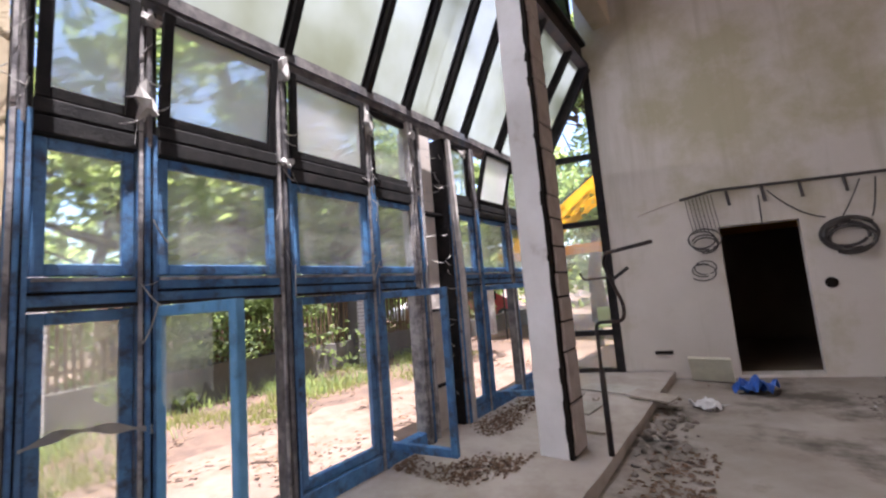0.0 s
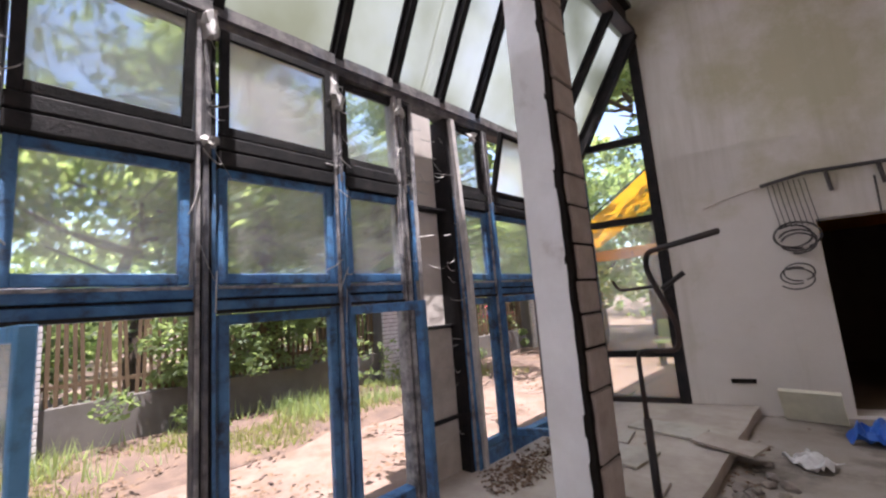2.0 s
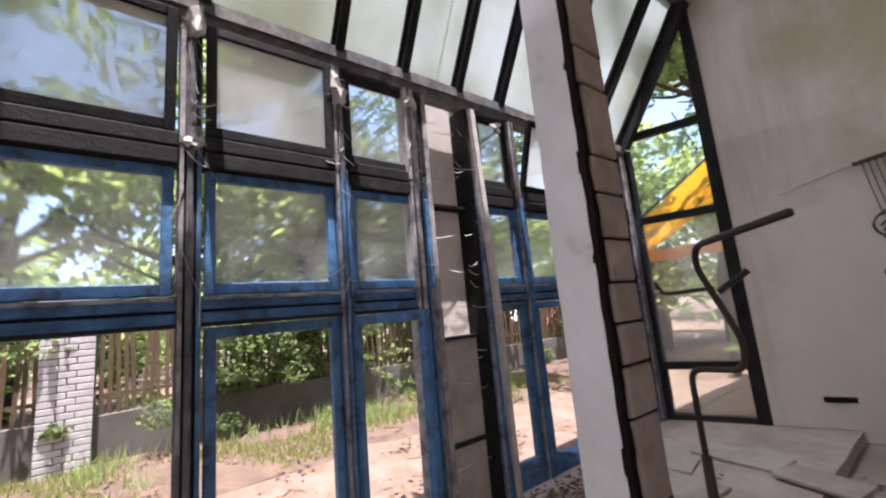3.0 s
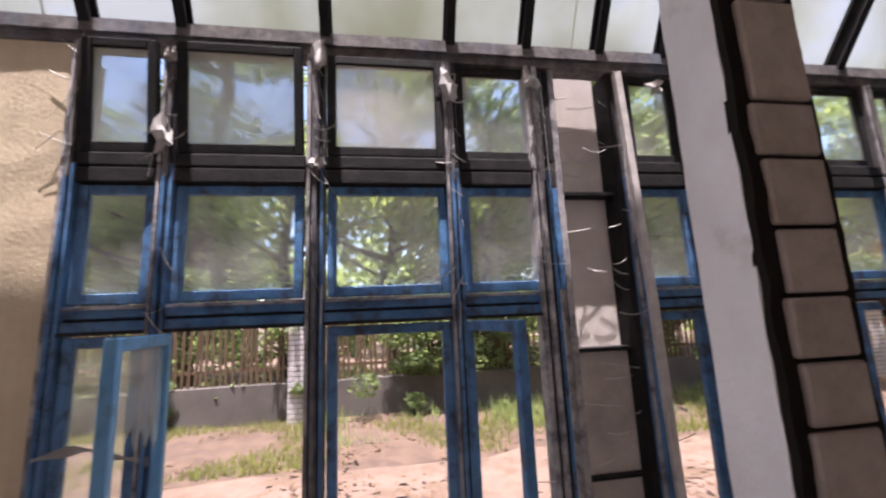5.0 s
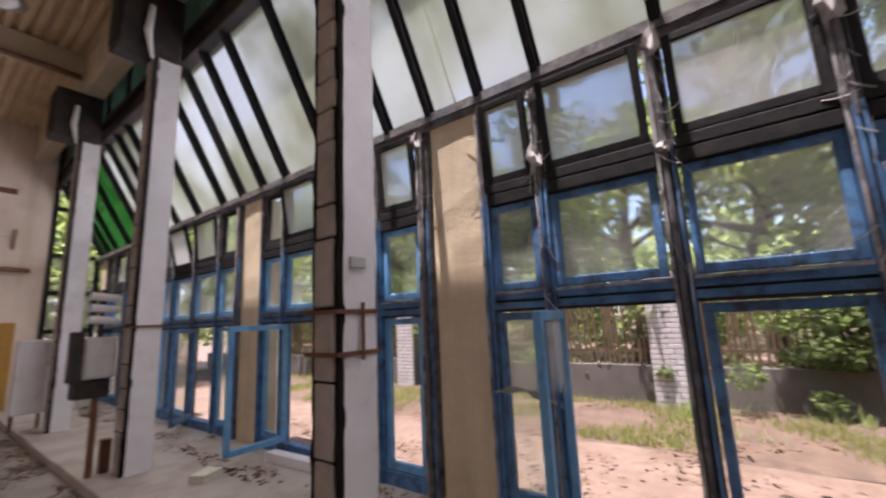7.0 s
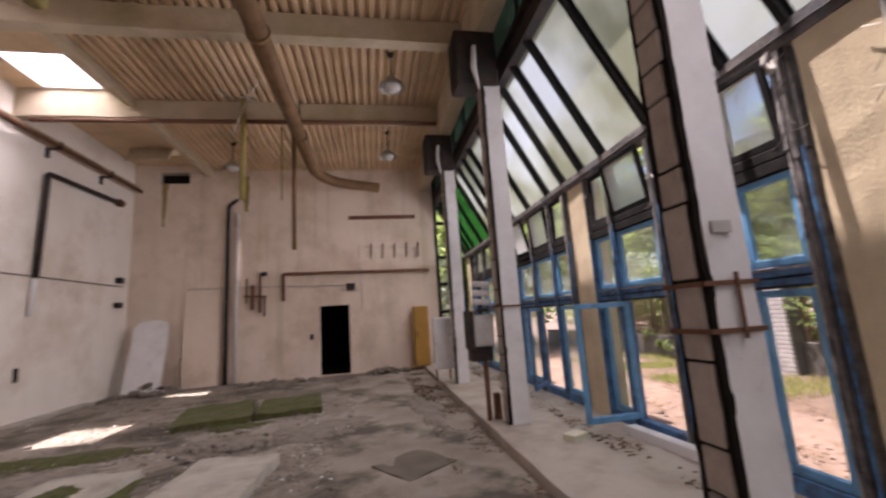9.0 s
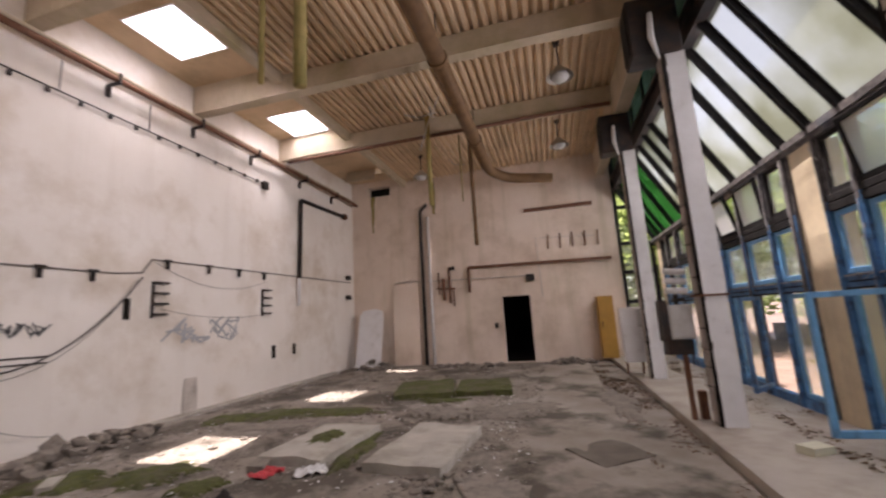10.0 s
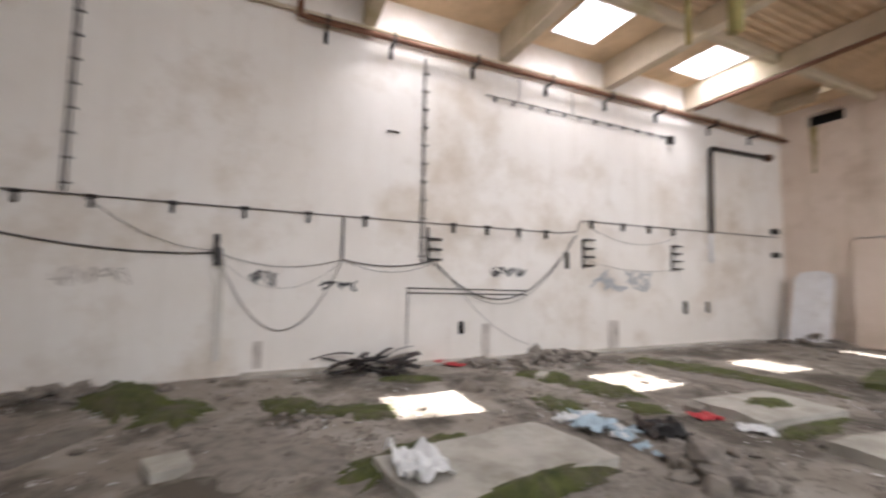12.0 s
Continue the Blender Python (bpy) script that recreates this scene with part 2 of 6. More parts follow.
M = dict(
    plaster=mat("old_white_plaster", (0.83, 0.785, 0.735), 0.9, col2=(0.76, 0.70, 0.635), scale=0.7, spots=0.75, spot_col=(0.56, 0.47, 0.37), spot_scale=0.6, edge=(0.5, 0.68),
                streak=0.2, streak_col=(0.48, 0.41, 0.33), bump=0.15, bump_scale=25),
    plaster_n=mat("grey_plaster", (0.66, 0.62, 0.58), 0.9, col2=(0.58, 0.54, 0.49), scale=0.8, spots=0.8, spot_col=(0.42, 0.39, 0.25), spot_scale=0.55, edge=(0.5, 0.64),
                  streak=0.75, streak_col=(0.36, 0.33, 0.25), bump=0.15, bump_scale=25),
    plaster_s=mat("pinkish_plaster", (0.80, 0.68, 0.59), 0.9, col2=(0.70, 0.57, 0.47), scale=0.8, spots=0.7, spot_col=(0.46, 0.34, 0.24), spot_scale=0.6, edge=(0.5, 0.7),
                  streak=0.6, streak_col=(0.42, 0.36, 0.22), bump=0.15, bump_scale=25),
    cream=mat("cream_render", (0.72, 0.60, 0.42), 0.9, scale=2.0, spots=0.5, spot_col=(0.38, 0.29, 0.2), spot_scale=2.5, streak=0.3, bump=0.25, bump_scale=40),
    niche=mat("stained_niche_render", (0.64, 0.575, 0.52), 0.9, scale=3.0, spots=0.7, spot_col=(0.2, 0.17, 0.14), spot_scale=1.8, streak=0.7, streak_col=(0.18, 0.15, 0.12)),
    niche_lt=mat("pale_niche_render", (0.78, 0.71, 0.65), 0.9, scale=2.0, spots=0.45, spot_col=(0.34, 0.29, 0.25), spot_scale=1.6, streak=0.5, streak_col=(0.25, 0.21, 0.18)),
    ceiling=mat("brown_stained_ceiling_sheet", (0.76, 0.58, 0.39), 0.75, col2=(0.62, 0.45, 0.28), scale=0.9, spots=0.6, spot_col=(0.30, 0.21, 0.11), spot_scale=0.8, bump=0.1),
    beam=mat("stained_concrete_beam", (0.64, 0.535, 0.40), 0.85, scale=1.5, spots=0.6, spot_col=(0.28, 0.24, 0.10), spot_scale=1.1, bump=0.2),
    floor=mat("dirty_concrete_floor", (0.35, 0.31, 0.27), 0.8, col2=(0.20, 0.165, 0.13), scale=1.1, spots=0.9, spot_col=(0.06, 0.047, 0.032), spot_scale=0.8, edge=(0.49, 0.6), bump=0.35, bump_scale=18),
    plinth=mat("worn_screed", (0.44, 0.39, 0.34), 0.85, col2=(0.36, 0.31, 0.26), scale=2.0, spots=0.45, spot_col=(0.2, 0.15, 0.11), spot_scale=2.0, bump=0.2),
    moss=mat("moss", (0.115, 0.125, 0.032), 1.0, col2=(0.045, 0.052, 0.016), scale=9, spots=0.8, spot_col=(0.13, 0.105, 0.075), spot_scale=3.2, edge=(0.48, 0.66), bump=0.8, bump_scale=90),
    slab=mat("concrete_slab", (0.47, 0.435, 0.38), 0.9, scale=3, spots=0.6, spot_col=(0.16, 0.14, 0.1), spot_scale=2.5, bump=0.3),
    patch=mat("dark_iron_cover", (0.15, 0.125, 0.10), 0.75, scale=6, spots=0.5, spot_col=(0.09, 0.07, 0.055), spot_scale=5, bump=0.2),
    debris=mat("rubble", (0.30, 0.26, 0.22), 0.95, scale=14, spots=0.7, spot_col=(0.09, 0.07, 0.06), spot_scale=9, bump=0.5, vary=0.6),
    leaves_dry=mat("dry_leaf_litter", (0.20, 0.12, 0.07), 0.95, col2=(0.09, 0.06, 0.04), scale=30, bump=0.3),
    blue=mat("weathered_blue_paint", (0.085, 0.26, 0.52), 0.55, col2=(0.025, 0.085, 0.22), scale=7, spots=0.8, spot_col=(0.035, 0.033, 0.036), spot_scale=10, edge=(0.49, 0.66), streak=0.45, streak_col=(0.20, 0.30, 0.42), bump=0.3, bump_scale=70),
    blue_lt=mat("light_blue_paint", (0.17, 0.43, 0.72), 0.5, col2=(0.10, 0.30, 0.56), scale=7, spots=0.6, spot_col=(0.06, 0.10, 0.16), spot_scale=5, edge=(0.55, 0.68), bump=0.25),
    grey_wood=mat("bare_grey_timber", (0.25, 0.225, 0.22), 0.85, col2=(0.045, 0.042, 0.046), scale=9, spots=0.6, spot_col=(0.035, 0.03, 0.03), spot_scale=5, streak=0.6, streak_col=(0.10, 0.16, 0.25), bump=0.4),
    batten=mat("bleached_batten", (0.66, 0.62, 0.58), 0.9, col2=(0.45, 0.42, 0.40), scale=10, spots=0.4, spot_col=(0.2, 0.18, 0.17), spot_scale=8, bump=0.3),
    pale_wood=mat("bleached_timber", (0.50, 0.47, 0.46), 0.9, col2=(0.26, 0.25, 0.26), scale=12, spots=0.7, spot_col=(0.06, 0.06, 0.075), spot_scale=7, edge=(0.46, 0.6), bump=0.4),
    dark_wood=matt(mat("charred_dark_timber", (0.022, 0.02, 0.02), 0.7, col2=(0.012, 0.012, 0.014), scale=8, spots=0.18, spot_col=(0.09, 0.08, 0.075), spot_scale=7, bump=0.35), 0.15),
    steel=mat("dark_steel", (0.024, 0.022, 0.022), 0.6, 0.3, scale=7, spots=0.5, spot_col=(0.10, 0.05, 0.03), spot_scale=5, bump=0.2),
    rust=mat("rusty_steel", (0.20, 0.09, 0.05), 0.8, 0.2, scale=10, spots=0.5, spot_col=(0.08, 0.04, 0.03), spot_scale=8, bump=0.4),
    duct=mat("brown_duct", (0.19, 0.105, 0.045), 0.65, 0.2, scale=3, spots=0.6, spot_col=(0.085, 0.042, 0.018), spot_scale=3, bump=0.15),
    ochre=mat("mossy_ochre_pipe", (0.36, 0.27, 0.09), 0.75, scale=4, spots=0.6, spot_col=(0.14, 0.15, 0.04), spot_scale=5, bump=0.2),
    white=mat("chalky_white_paint", (0.80, 0.79, 0.80), 0.75, col2=(0.68, 0.66, 0.66), scale=3, spots=0.5, spot_col=(0.35, 0.29, 0.24), spot_scale=3, edge=(0.6, 0.75), bump=0.2),
    block=mat("grey_block", (0.52, 0.45, 0.405), 0.95, scale=8, spots=0.5, spot_col=(0.26, 0.20, 0.16), spot_scale=6, bump=0.5, bump_scale=50, vary=0.3),
    mortar=matt(mat("dark_joint_and_hole_shade", (0.018, 0.015, 0.013), 0.95, scale=12, bump=0.5), 0.1),
    greybox=mat("grey_enamel", (0.55, 0.54, 0.52), 0.5, scale=3, spots=0.4, spot_col=(0.28, 0.22, 0.17), spot_scale=6, bump=0.05),
    orange=mat("ochre_enamel", (0.50, 0.27, 0.05), 0.6, scale=3, spots=0.4, spot_col=(0.25, 0.13, 0.04), spot_scale=4),
    clip=mat("faded_grey_cable", (0.16, 0.14, 0.13), 0.8, scale=9, spots=0.5, bump=0),
    cable=mat("black_cable", (0.055, 0.05, 0.048), 0.6, bump=0),
    # Near black: the lack of light indoors is put into this colour.
    black=mat("unlit_interior_black", (0.012, 0.010, 0.009), 0.95, bump=0),
    # Plaster brown set low; the side room's dimness is put into the colour.
    brownroom=mat("plaster_dimmed_brown", (0.16, 0.12, 0.08), 0.95, scale=1.5),
    paint_black=mat("black_spray_paint", (0.05, 0.05, 0.055), 0.7, scale=15, bump=0),
    paint_grey=mat("pale_blue_grey_spray_paint", (0.44, 0.45, 0.47), 0.8, scale=15, bump=0),
    rag_blue=mat("blue_plastic_sheet", (0.03, 0.13, 0.50), 0.4, scale=9, bump=0.2),
    rag_light=mat("pale_blue_rag", (0.45, 0.55, 0.62), 0.8, scale=9, spots=0.5, spot_col=(0.2, 0.24, 0.28), spot_scale=12),
    foam=mat("yellowed_foam_board", (0.66, 0.64, 0.50), 0.9, scale=5),
    red=mat("red_plastic", (0.50, 0.04, 0.05), 0.5, scale=6, bump=0.05),
    paper=mat("dirty_white_sheet", (0.76, 0.75, 0.74), 0.9, scale=6, spots=0.3),
    web=mat("dusty_cobweb", (0.50, 0.48, 0.46), 0.95, scale=9, bump=0),
    yard=mat("sandy_yard", (0.22, 0.155, 0.122), 0.95, col2=(0.145, 0.098, 0.075), scale=2.2, spots=0.7, spot_col=(0.125, 0.08, 0.052), spot_scale=3.5, edge=(0.47, 0.62), bump=0.4, bump_scale=30),
    soil=mat("leafy_soil", (0.13, 0.085, 0.06), 0.95, col2=(0.075, 0.05, 0.04), scale=3, spots=0.5, spot_col=(0.20, 0.13, 0.09), spot_scale=5, bump=0.5),
    grass=leafy("grass_blades", (0.13, 0.15, 0.05), (0.22, 0.19, 0.10)),
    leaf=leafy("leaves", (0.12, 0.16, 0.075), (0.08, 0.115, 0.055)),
    # Lighter copy of the leaf tone, with sunshine put into the colour.
    leaf_lt=leafy("leaves_sunlit_tone", (0.17, 0.215, 0.10), (0.11, 0.155, 0.07)),
    bark=mat("bark", (0.11, 0.08, 0.06), 0.95, scale=9, spots=0.6, spot_col=(0.05, 0.04, 0.03), spot_scale=7, bump=0.8, bump_scale=25),
    oldwall=mat("grey_yard_wall", (0.15, 0.135, 0.125), 0.95, scale=2, spots=0.5, spot_col=(0.10, 0.09, 0.07), spot_scale=2),
    picket=mat("brown_fence_wood", (0.15, 0.095, 0.05), 0.85, scale=6, spots=0.4, vary=0.5),
    whitebrick=mat("white_brick", (0.62, 0.59, 0.58), 0.9, scale=8, spots=0.4, spot_col=(0.3, 0.27, 0.25), spot_scale=4, vary=0.25),
    yellow=leafy("yellow_awning_cloth", (0.38, 0.215, 0.012), (0.34, 0.18, 0.012)),
    steel_lamp=mat("aged_aluminium", (0.5, 0.46, 0.40), 0.5, 0.5, scale=5, spots=0.4),
    glass_clear=glass("clear_dusty_pane", 0.05),
    glass_dusty=glass("dusty_pane", 0.17, tint=(0.98, 1.0, 0.98), film_col=(0.90, 0.90, 0.88), blur=0.12, spread=0.8),
    # Whitish film for the tipped sashes: their sky reflection is put into its colour.
    glass_hazy=glass("sky_glare_pane", 0.50, film_col=(0.88, 0.85, 0.85), blur=0.3),
    # Dark green film stands in for trees that keep the sky out here.
    glass_upper=glass("tree_darkened_upper_pane", 0.55, tint=(0.24, 0.29, 0.20), film_col=(0.09, 0.10, 0.06), scale=1.5, blur=0.25),
    # Greenish mottling in the film paints foliage and uneven sky light behind the slope.
    glass_slope=glass("foliage_mottled_roof_pane", 0.50, tint=(0.34, 0.355, 0.365), film_col=(0.13, 0.137, 0.10), scale=0.75, blur=0.3, spread=0.75, edge=(0.38, 0.64)),
    glass_green=glass("green_painted_pane", 0.8, tint=(0.05, 0.25, 0.06), film_col=(0.012, 0.06, 0.014)),
    skyglass=glass("skylight_pane", 0.30, film_col=(0.85, 0.87, 0.90)),
)


# ---- mesh helpers ----
def box(bm, x0, x1, y0, y1, z0, z1, m=None):
    """Adds a box; m turns it."""
    v = [bm.verts.new((x, y, z)) for z in (z0, z1) for y in (y0, y1) for x in (x0, x1)]
    for f in ((0, 2, 3, 1), (4, 5, 7, 6), (0, 1, 5, 4), (2, 6, 7, 3), (0, 4, 6, 2), (1, 3, 7, 5)):
        bm.faces.new([v[i] for i in f])
    if m:
        for w in v:
            w.co = m @ w.co
    return v


def tube(bm, pts, r, seg=8, caps=True):
    """A round bar along points; r may be one radius or one per point."""
    pts = [Vector(p) for p in pts]
    rs = r if isinstance(r, (list, tuple)) else [r] * len(pts)
    rings, side = [], None
    for i, p in enumerate(pts):
        d = (pts[min(i + 1, len(pts) - 1)] - pts[max(i - 1, 0)]).normalized()
        if side is None or abs(side.dot(d)) > 0.99:
            side = d.orthogonal().normalized()
        side = (side - d * side.dot(d)).normalized()
        up = d.cross(side)
        rings.append([bm.verts.new(p + rs[i] * (math.cos(a) * side + math.sin(a) * up)) for a in (2 * math.pi * k / seg for k in range(seg))])
    for a, b in zip(rings, rings[1:]):
        for k in range(seg):
            bm.faces.new((a[k], a[(k + 1) % seg], b[(k + 1) % seg], b[k]))
    if caps:
        bm.faces.new(rings[0][::-1])
        bm.faces.new(rings[-1])


def sag(a, b, drop, n=10):
    """Points of a cable that hangs between a and b."""
    a, b = Vector(a), Vector(b)
    return [a.lerp(b, i / n) - Vector((0, 0, drop * 4 * (i / n) * (1 - i / n))) for i in range(n + 1)]


def bend(pts, r=0.08, n=5):
    """Rounds the corners of a line of points."""
    pts = [Vector(p) for p in pts]
    out = [pts[0]]
    for a, b, c in zip(pts, pts[1:], pts[2:]):
        u, w = (a - b).normalized(), (c - b).normalized()
        k = min(r, (a - b).length * 0.45, (c - b).length * 0.45)
        out += [(b + u * k).lerp(b, t).lerp(b.lerp(b + w * k, t), t) for t in (i / n for i in range(n + 1))]
    return out + [pts[-1]]


def soft(bm, w):
    """Bevels all edges."""
    bmesh.ops.bevel(bm, geom=bm.edges[:], offset=w, segments=1, affect="EDGES", clamp_overlap=True)


def rough(bm, amp, scale=2.0):
    """Makes edges uneven."""
    for v in bm.verts:
        v.co += amp * noise.noise_vector(v.co * scale)


def mesh_of(name, bm, material, smooth=False):
    bmesh.ops.recalc_face_normals(bm, faces=bm.faces[:])
    me = bpy.data.meshes.new(name)
    bm.to_mesh(me)
    bm.free()
    me.materials.append(material)
    if smooth:
        me.polygons.foreach_set("use_smooth", [True] * len(me.polygons))
    return me


def part(name, bm, material, parent, label="", smooth=False):
    """Links a bmesh as one mesh under a thing or a part."""
    ob = new(name, mesh_of(name, bm, material, smooth))
    ob.parent = parent
    if label:
        ob["label"] = label
    return ob


def thing(name, label, category, group="", kind="", at=None):
    """An Empty at the base of a thing, for its parts. Parts are built in its own space."""
    ob = new(name)
    ob.empty_display_size = 0.1
    if at is not None:
        ob.matrix_basis = at
    return tagged(ob, label, category, group, kind)


def solid(name, bm, material, label="", category="", group="", kind="", smooth=False):
    """A thing of one mesh."""
    return tagged(new(name, mesh_of(name, bm, material, smooth)), label, category, group, kind)


def bm_box(*a, **k):
    bm = bmesh.new()
    box(bm, *a, **k)
    return bm


def bm_tube(*a, **k):
    bm = bmesh.new()
    tube(bm, *a, **k)
    return bm


# ---- lamps in the openings ----
for y in list(SKYLIGHTS)[1:]:
    sky_lamp("skylight_daylight", (6.83, y, 6.94), (6.83, y, 0), 0.98, 1.02, 21)
for y0 in PIL[:-1]:
    sky_lamp("slope_daylight", (-1.325, y0 + 1.6575, 4.125), (1.315, y0 + 1.6575, 2.685), 3.3, 1.7, 46 if y0 < -5 else 38)


# ---- the hall's shell ----
def wall_with_holes(name, axis, at, thick, u0, u1, z0, z1, holes, material, label):
    """A wall across `axis` at `at`, with square openings (u0, u1, z0, z1) that go through it."""
    bm = bmesh.new()
    us = sorted({u0, u1, *[h[0] for h in holes], *[h[1] for h in holes]})
    zs = sorted({z0, z1, *[h[2] for h in holes], *[h[3] for h in holes]})
    a, b = sorted((at, at + thick))
    for ua, ub in zip(us, us[1:]):
        for za, zb in zip(zs, zs[1:]):
            um, zm = (ua + ub) / 2, (za + zb) / 2
            if any(h[0] < um < h[1] and h[2] < zm < h[3] for h in holes):
                continue
            box(bm, a, b, ua, ub, za, zb) if axis == "x" else box(bm, ua, ub, a, b, za, zb)
    bmesh.ops.remove_doubles(bm, verts=bm.verts[:], dist=0.0005)
    seen, twins = {}, []
    for f in bm.faces:
        key = tuple(sorted((round(v.co.x, 3), round(v.co.y, 3), round(v.co.z, 3)) for v in f.verts))
        if key in seen:
            twins += [f, seen[key]]
        seen[key] = f
    bmesh.ops.delete(bm, geom=list(set(twins)), context="FACES_ONLY")
    return solid(name, bm, material, label, "wall", kind="structure")


TOPZ = 7.0
wall_with_holes("wall_east", "x", EX, 0.3, SY - 0.3, NFAR + 0.3, -0.3, TOPZ, [], M["plaster"], "tall whitewashed plaster wall with stains and old cables")
wall_with_holes("wall_south", "y", SY, -0.3, -0.75, EX, -0.3, TOPZ, [(1.94, 2.80, 0.0, 2.0), (6.40, 7.25, 5.78, 6.14)], M["plaster_s"],
                "whitewashed end wall with a black doorway and a vent")
askew(wall_with_holes("wall_north", "y", NY, 0.3, -0.76, EX, -0.3, TOPZ, [(0.60, 1.49, 0.03, 2.08)], M["plaster_n"], "grey stained plaster end wall with a doorway"))
askew(solid("wall_strip", bm_box(-0.75 - 0.12, -0.76, NY, NY + 0.3, TOP_Z + 0.1, TOPZ), M["plaster_n"], "narrow strip of grey wall above the glazing", "wall", kind="structure"))


def open_room(name, x0, x1, ynear, yfar, z1, material, label):
    """A closed room, dark by its colour, behind a doorway: floor, back, sides, ceiling."""
    bm = bmesh.new()
    s = 1 if yfar > ynear else -1
    ya, yb = sorted((ynear, yfar))
    box(bm, x0, x1, ya, yb, -0.12, 0.0 if s < 0 else 0.03)
    box(bm, x0, x1, ya, yb, z1, z1 + 0.1)
    box(bm, x0 - 0.1, x0, ya, yb, -0.12, z1 + 0.1)
    box(bm, x1, x1 + 0.1, ya, yb, -0.12, z1 + 0.1)
    box(bm, x0 - 0.1, x1 + 0.1, *sorted((yfar, yfar + s * 0.1)), -0.12, z1 + 0.1)
    return solid(name, bm, material, label, "room", kind="structure")


open_room("back_room", 1.2, 3.6, SY - 0.3, SY - 4.0, 2.4, M["black"], "room behind the doorway, its darkness put into a near-black colour")
askew(open_room("side_room", 0.0, 3.2, NY + 0.3, NY + 3.6, 2.6, M["brownroom"], "brown room behind the doorway, its dimness put into the colour"))

# floor, uneven
bm = bmesh.new()
nx, ny = 60, 120
gx0, gx1, gy0, gy1 = PLINTH_X - 0.02, EX, SY, NY
grid = [[bm.verts.new((gx0 + (gx1 - gx0) * i / nx, gy0 + (gy1 - gy0) * j / ny, 0)) for j in range(ny + 1)] for i in range(nx + 1)]
for i in range(nx):
    for j in range(ny):
        bm.faces.new((grid[i][j], grid[i + 1][j], grid[i + 1][j + 1], grid[i][j + 1]))
for v in bm.verts:
    k = min(1.0, max(0.0, (v.co.x - 1.8) / 1.0))
    v.co.y += max(0.0, (v.co.y - 5.0) / (NY - 5.0)) * (north_y(v.co.x) + 0.1 - NY)
    v.co.z = 0.03 * k * noise.noise(v.co * 0.9) + 0.012 * k * noise.noise(v.co * 3.1)
solid("floor", bm, M["floor"], "dirty uneven concrete floor with stains and dust", "floor", kind="structure", smooth=True)
solid("foundation", bm_box(GX - 0.1, EX + 0.3, SY - 0.3, 7.0, -0.4, -0.08), M["slab"], "concrete base under the floor", "floor", kind="structure")

bm = bm_box(GX - 0.08, PLINTH_X, SY, NY, -0.05, PLINTH_Z)
bmesh.ops.subdivide_edges(bm, edges=[e for e in bm.edges if abs(e.verts[0].co.y - e.verts[1].co.y) > 5], cuts=80)
for v in bm.verts:
    if v.co.x > PLINTH_X - 0.01:
        v.co.x += 0.018 * noise.noise(Vector((v.co.y * 2.2, 0, v.co.z * 3)))
    if v.co.y > NY - 0.01:
        v.co.y = north_y(v.co.x) + 0.05
solid("plinth", bm, M["plinth"], "raised screed strip along the windows with a worn edge", "plinth", kind="structure")

bm = bm_box(7.60, EX, -8.2, 4.0, -0.05, 0.055)
bmesh.ops.subdivide_edges(bm, edges=[e for e in bm.edges if abs(e.verts[0].co.y - e.verts[1].co.y) > 5], cuts=90)
for v in bm.verts:
    if v.co.x < EX - 0.01:
        v.co.x += 0.05 * noise.noise(Vector((v.co.y * 1.7, 3, 0))) + 0.02 * noise.noise(Vector((v.co.y * 7, 9, 0)))
        v.co.z += 0.02 * noise.noise(Vector((v.co.y * 2.3, 0, 5)))
solid("wall_ledge", bm, M["slab"], "low crumbling concrete ledge along the white wall", "ledge", kind="structure")

# ceiling: corrugated sheet in the middle, a flat strip with skylights by the east wall
bm = bmesh.new()
X0, X1, PITCH = -0.55, 5.85, 0.16
prof = []
x = X0
while x < X1:
    prof += [(x, 6.16), (x + PITCH * 0.4, 6.16), (x + PITCH * 0.5, 6.225), (x + PITCH * 0.9, 6.225)]
    x += PITCH
rows = [[bm.verts.new((px, y, pz)) for px, pz in prof] for y in (SY, NFAR)]
for i in range(len(prof) - 1):
    bm.faces.new((rows[0][i], rows[0][i + 1], rows[1][i + 1], rows[1][i]))
box(bm, -0.9, 6.0, SY, NFAR, 6.35, 6.5)
ys = [SY] + [v for y, h in SKYLIGHTS.items() for v in (y - h, y + h)] + [NFAR]
for a, b in zip(ys[0::2], ys[1::2]):
    box(bm, 5.85, EX, a, b, CEIL, CEIL + 0.15)
for y, h in SKYLIGHTS.items():
    box(bm, 5.85, 6.30, y - h, y + h, CEIL, CEIL + 0.15)
    box(bm, 7.36, EX, y - h, y + h, CEIL, CEIL + 0.15)
solid("ceiling", bm, M["ceiling"], "brown stained corrugated ceiling with a flat strip", "ceiling", kind="structure")

for y in BEAMS:
    bm = bm_box(-0.5, EX, y - 0.11, y + 0.11, BEAM, 6.16)
    box(bm, 5.85, EX, y - 0.11, y + 0.11, 6.16, CEIL)
    bmesh.ops.subdivide_edges(bm, edges=[e for e in bm.edges if abs(e.verts[0].co.x - e.verts[1].co.x) > 5], cuts=24)
    rough(bm, 0.012, 1.7)
    solid("beam", bm, M["beam"], "stained concrete ceiling beam with mossy edges", "beam", "ceiling beams", kind="structure")
solid("edge_beam", bm_box(5.78, 5.92, SY, NFAR, 6.0, CEIL), M["beam"], "long concrete rib beside the skylights", "beam", kind="structure")
solid("eaves_beam", bm_box(-0.62, -0.36, SY, north_y(-0.62), 5.45, 6.15), M["beam"], "long concrete beam over the columns", "beam", kind="structure")

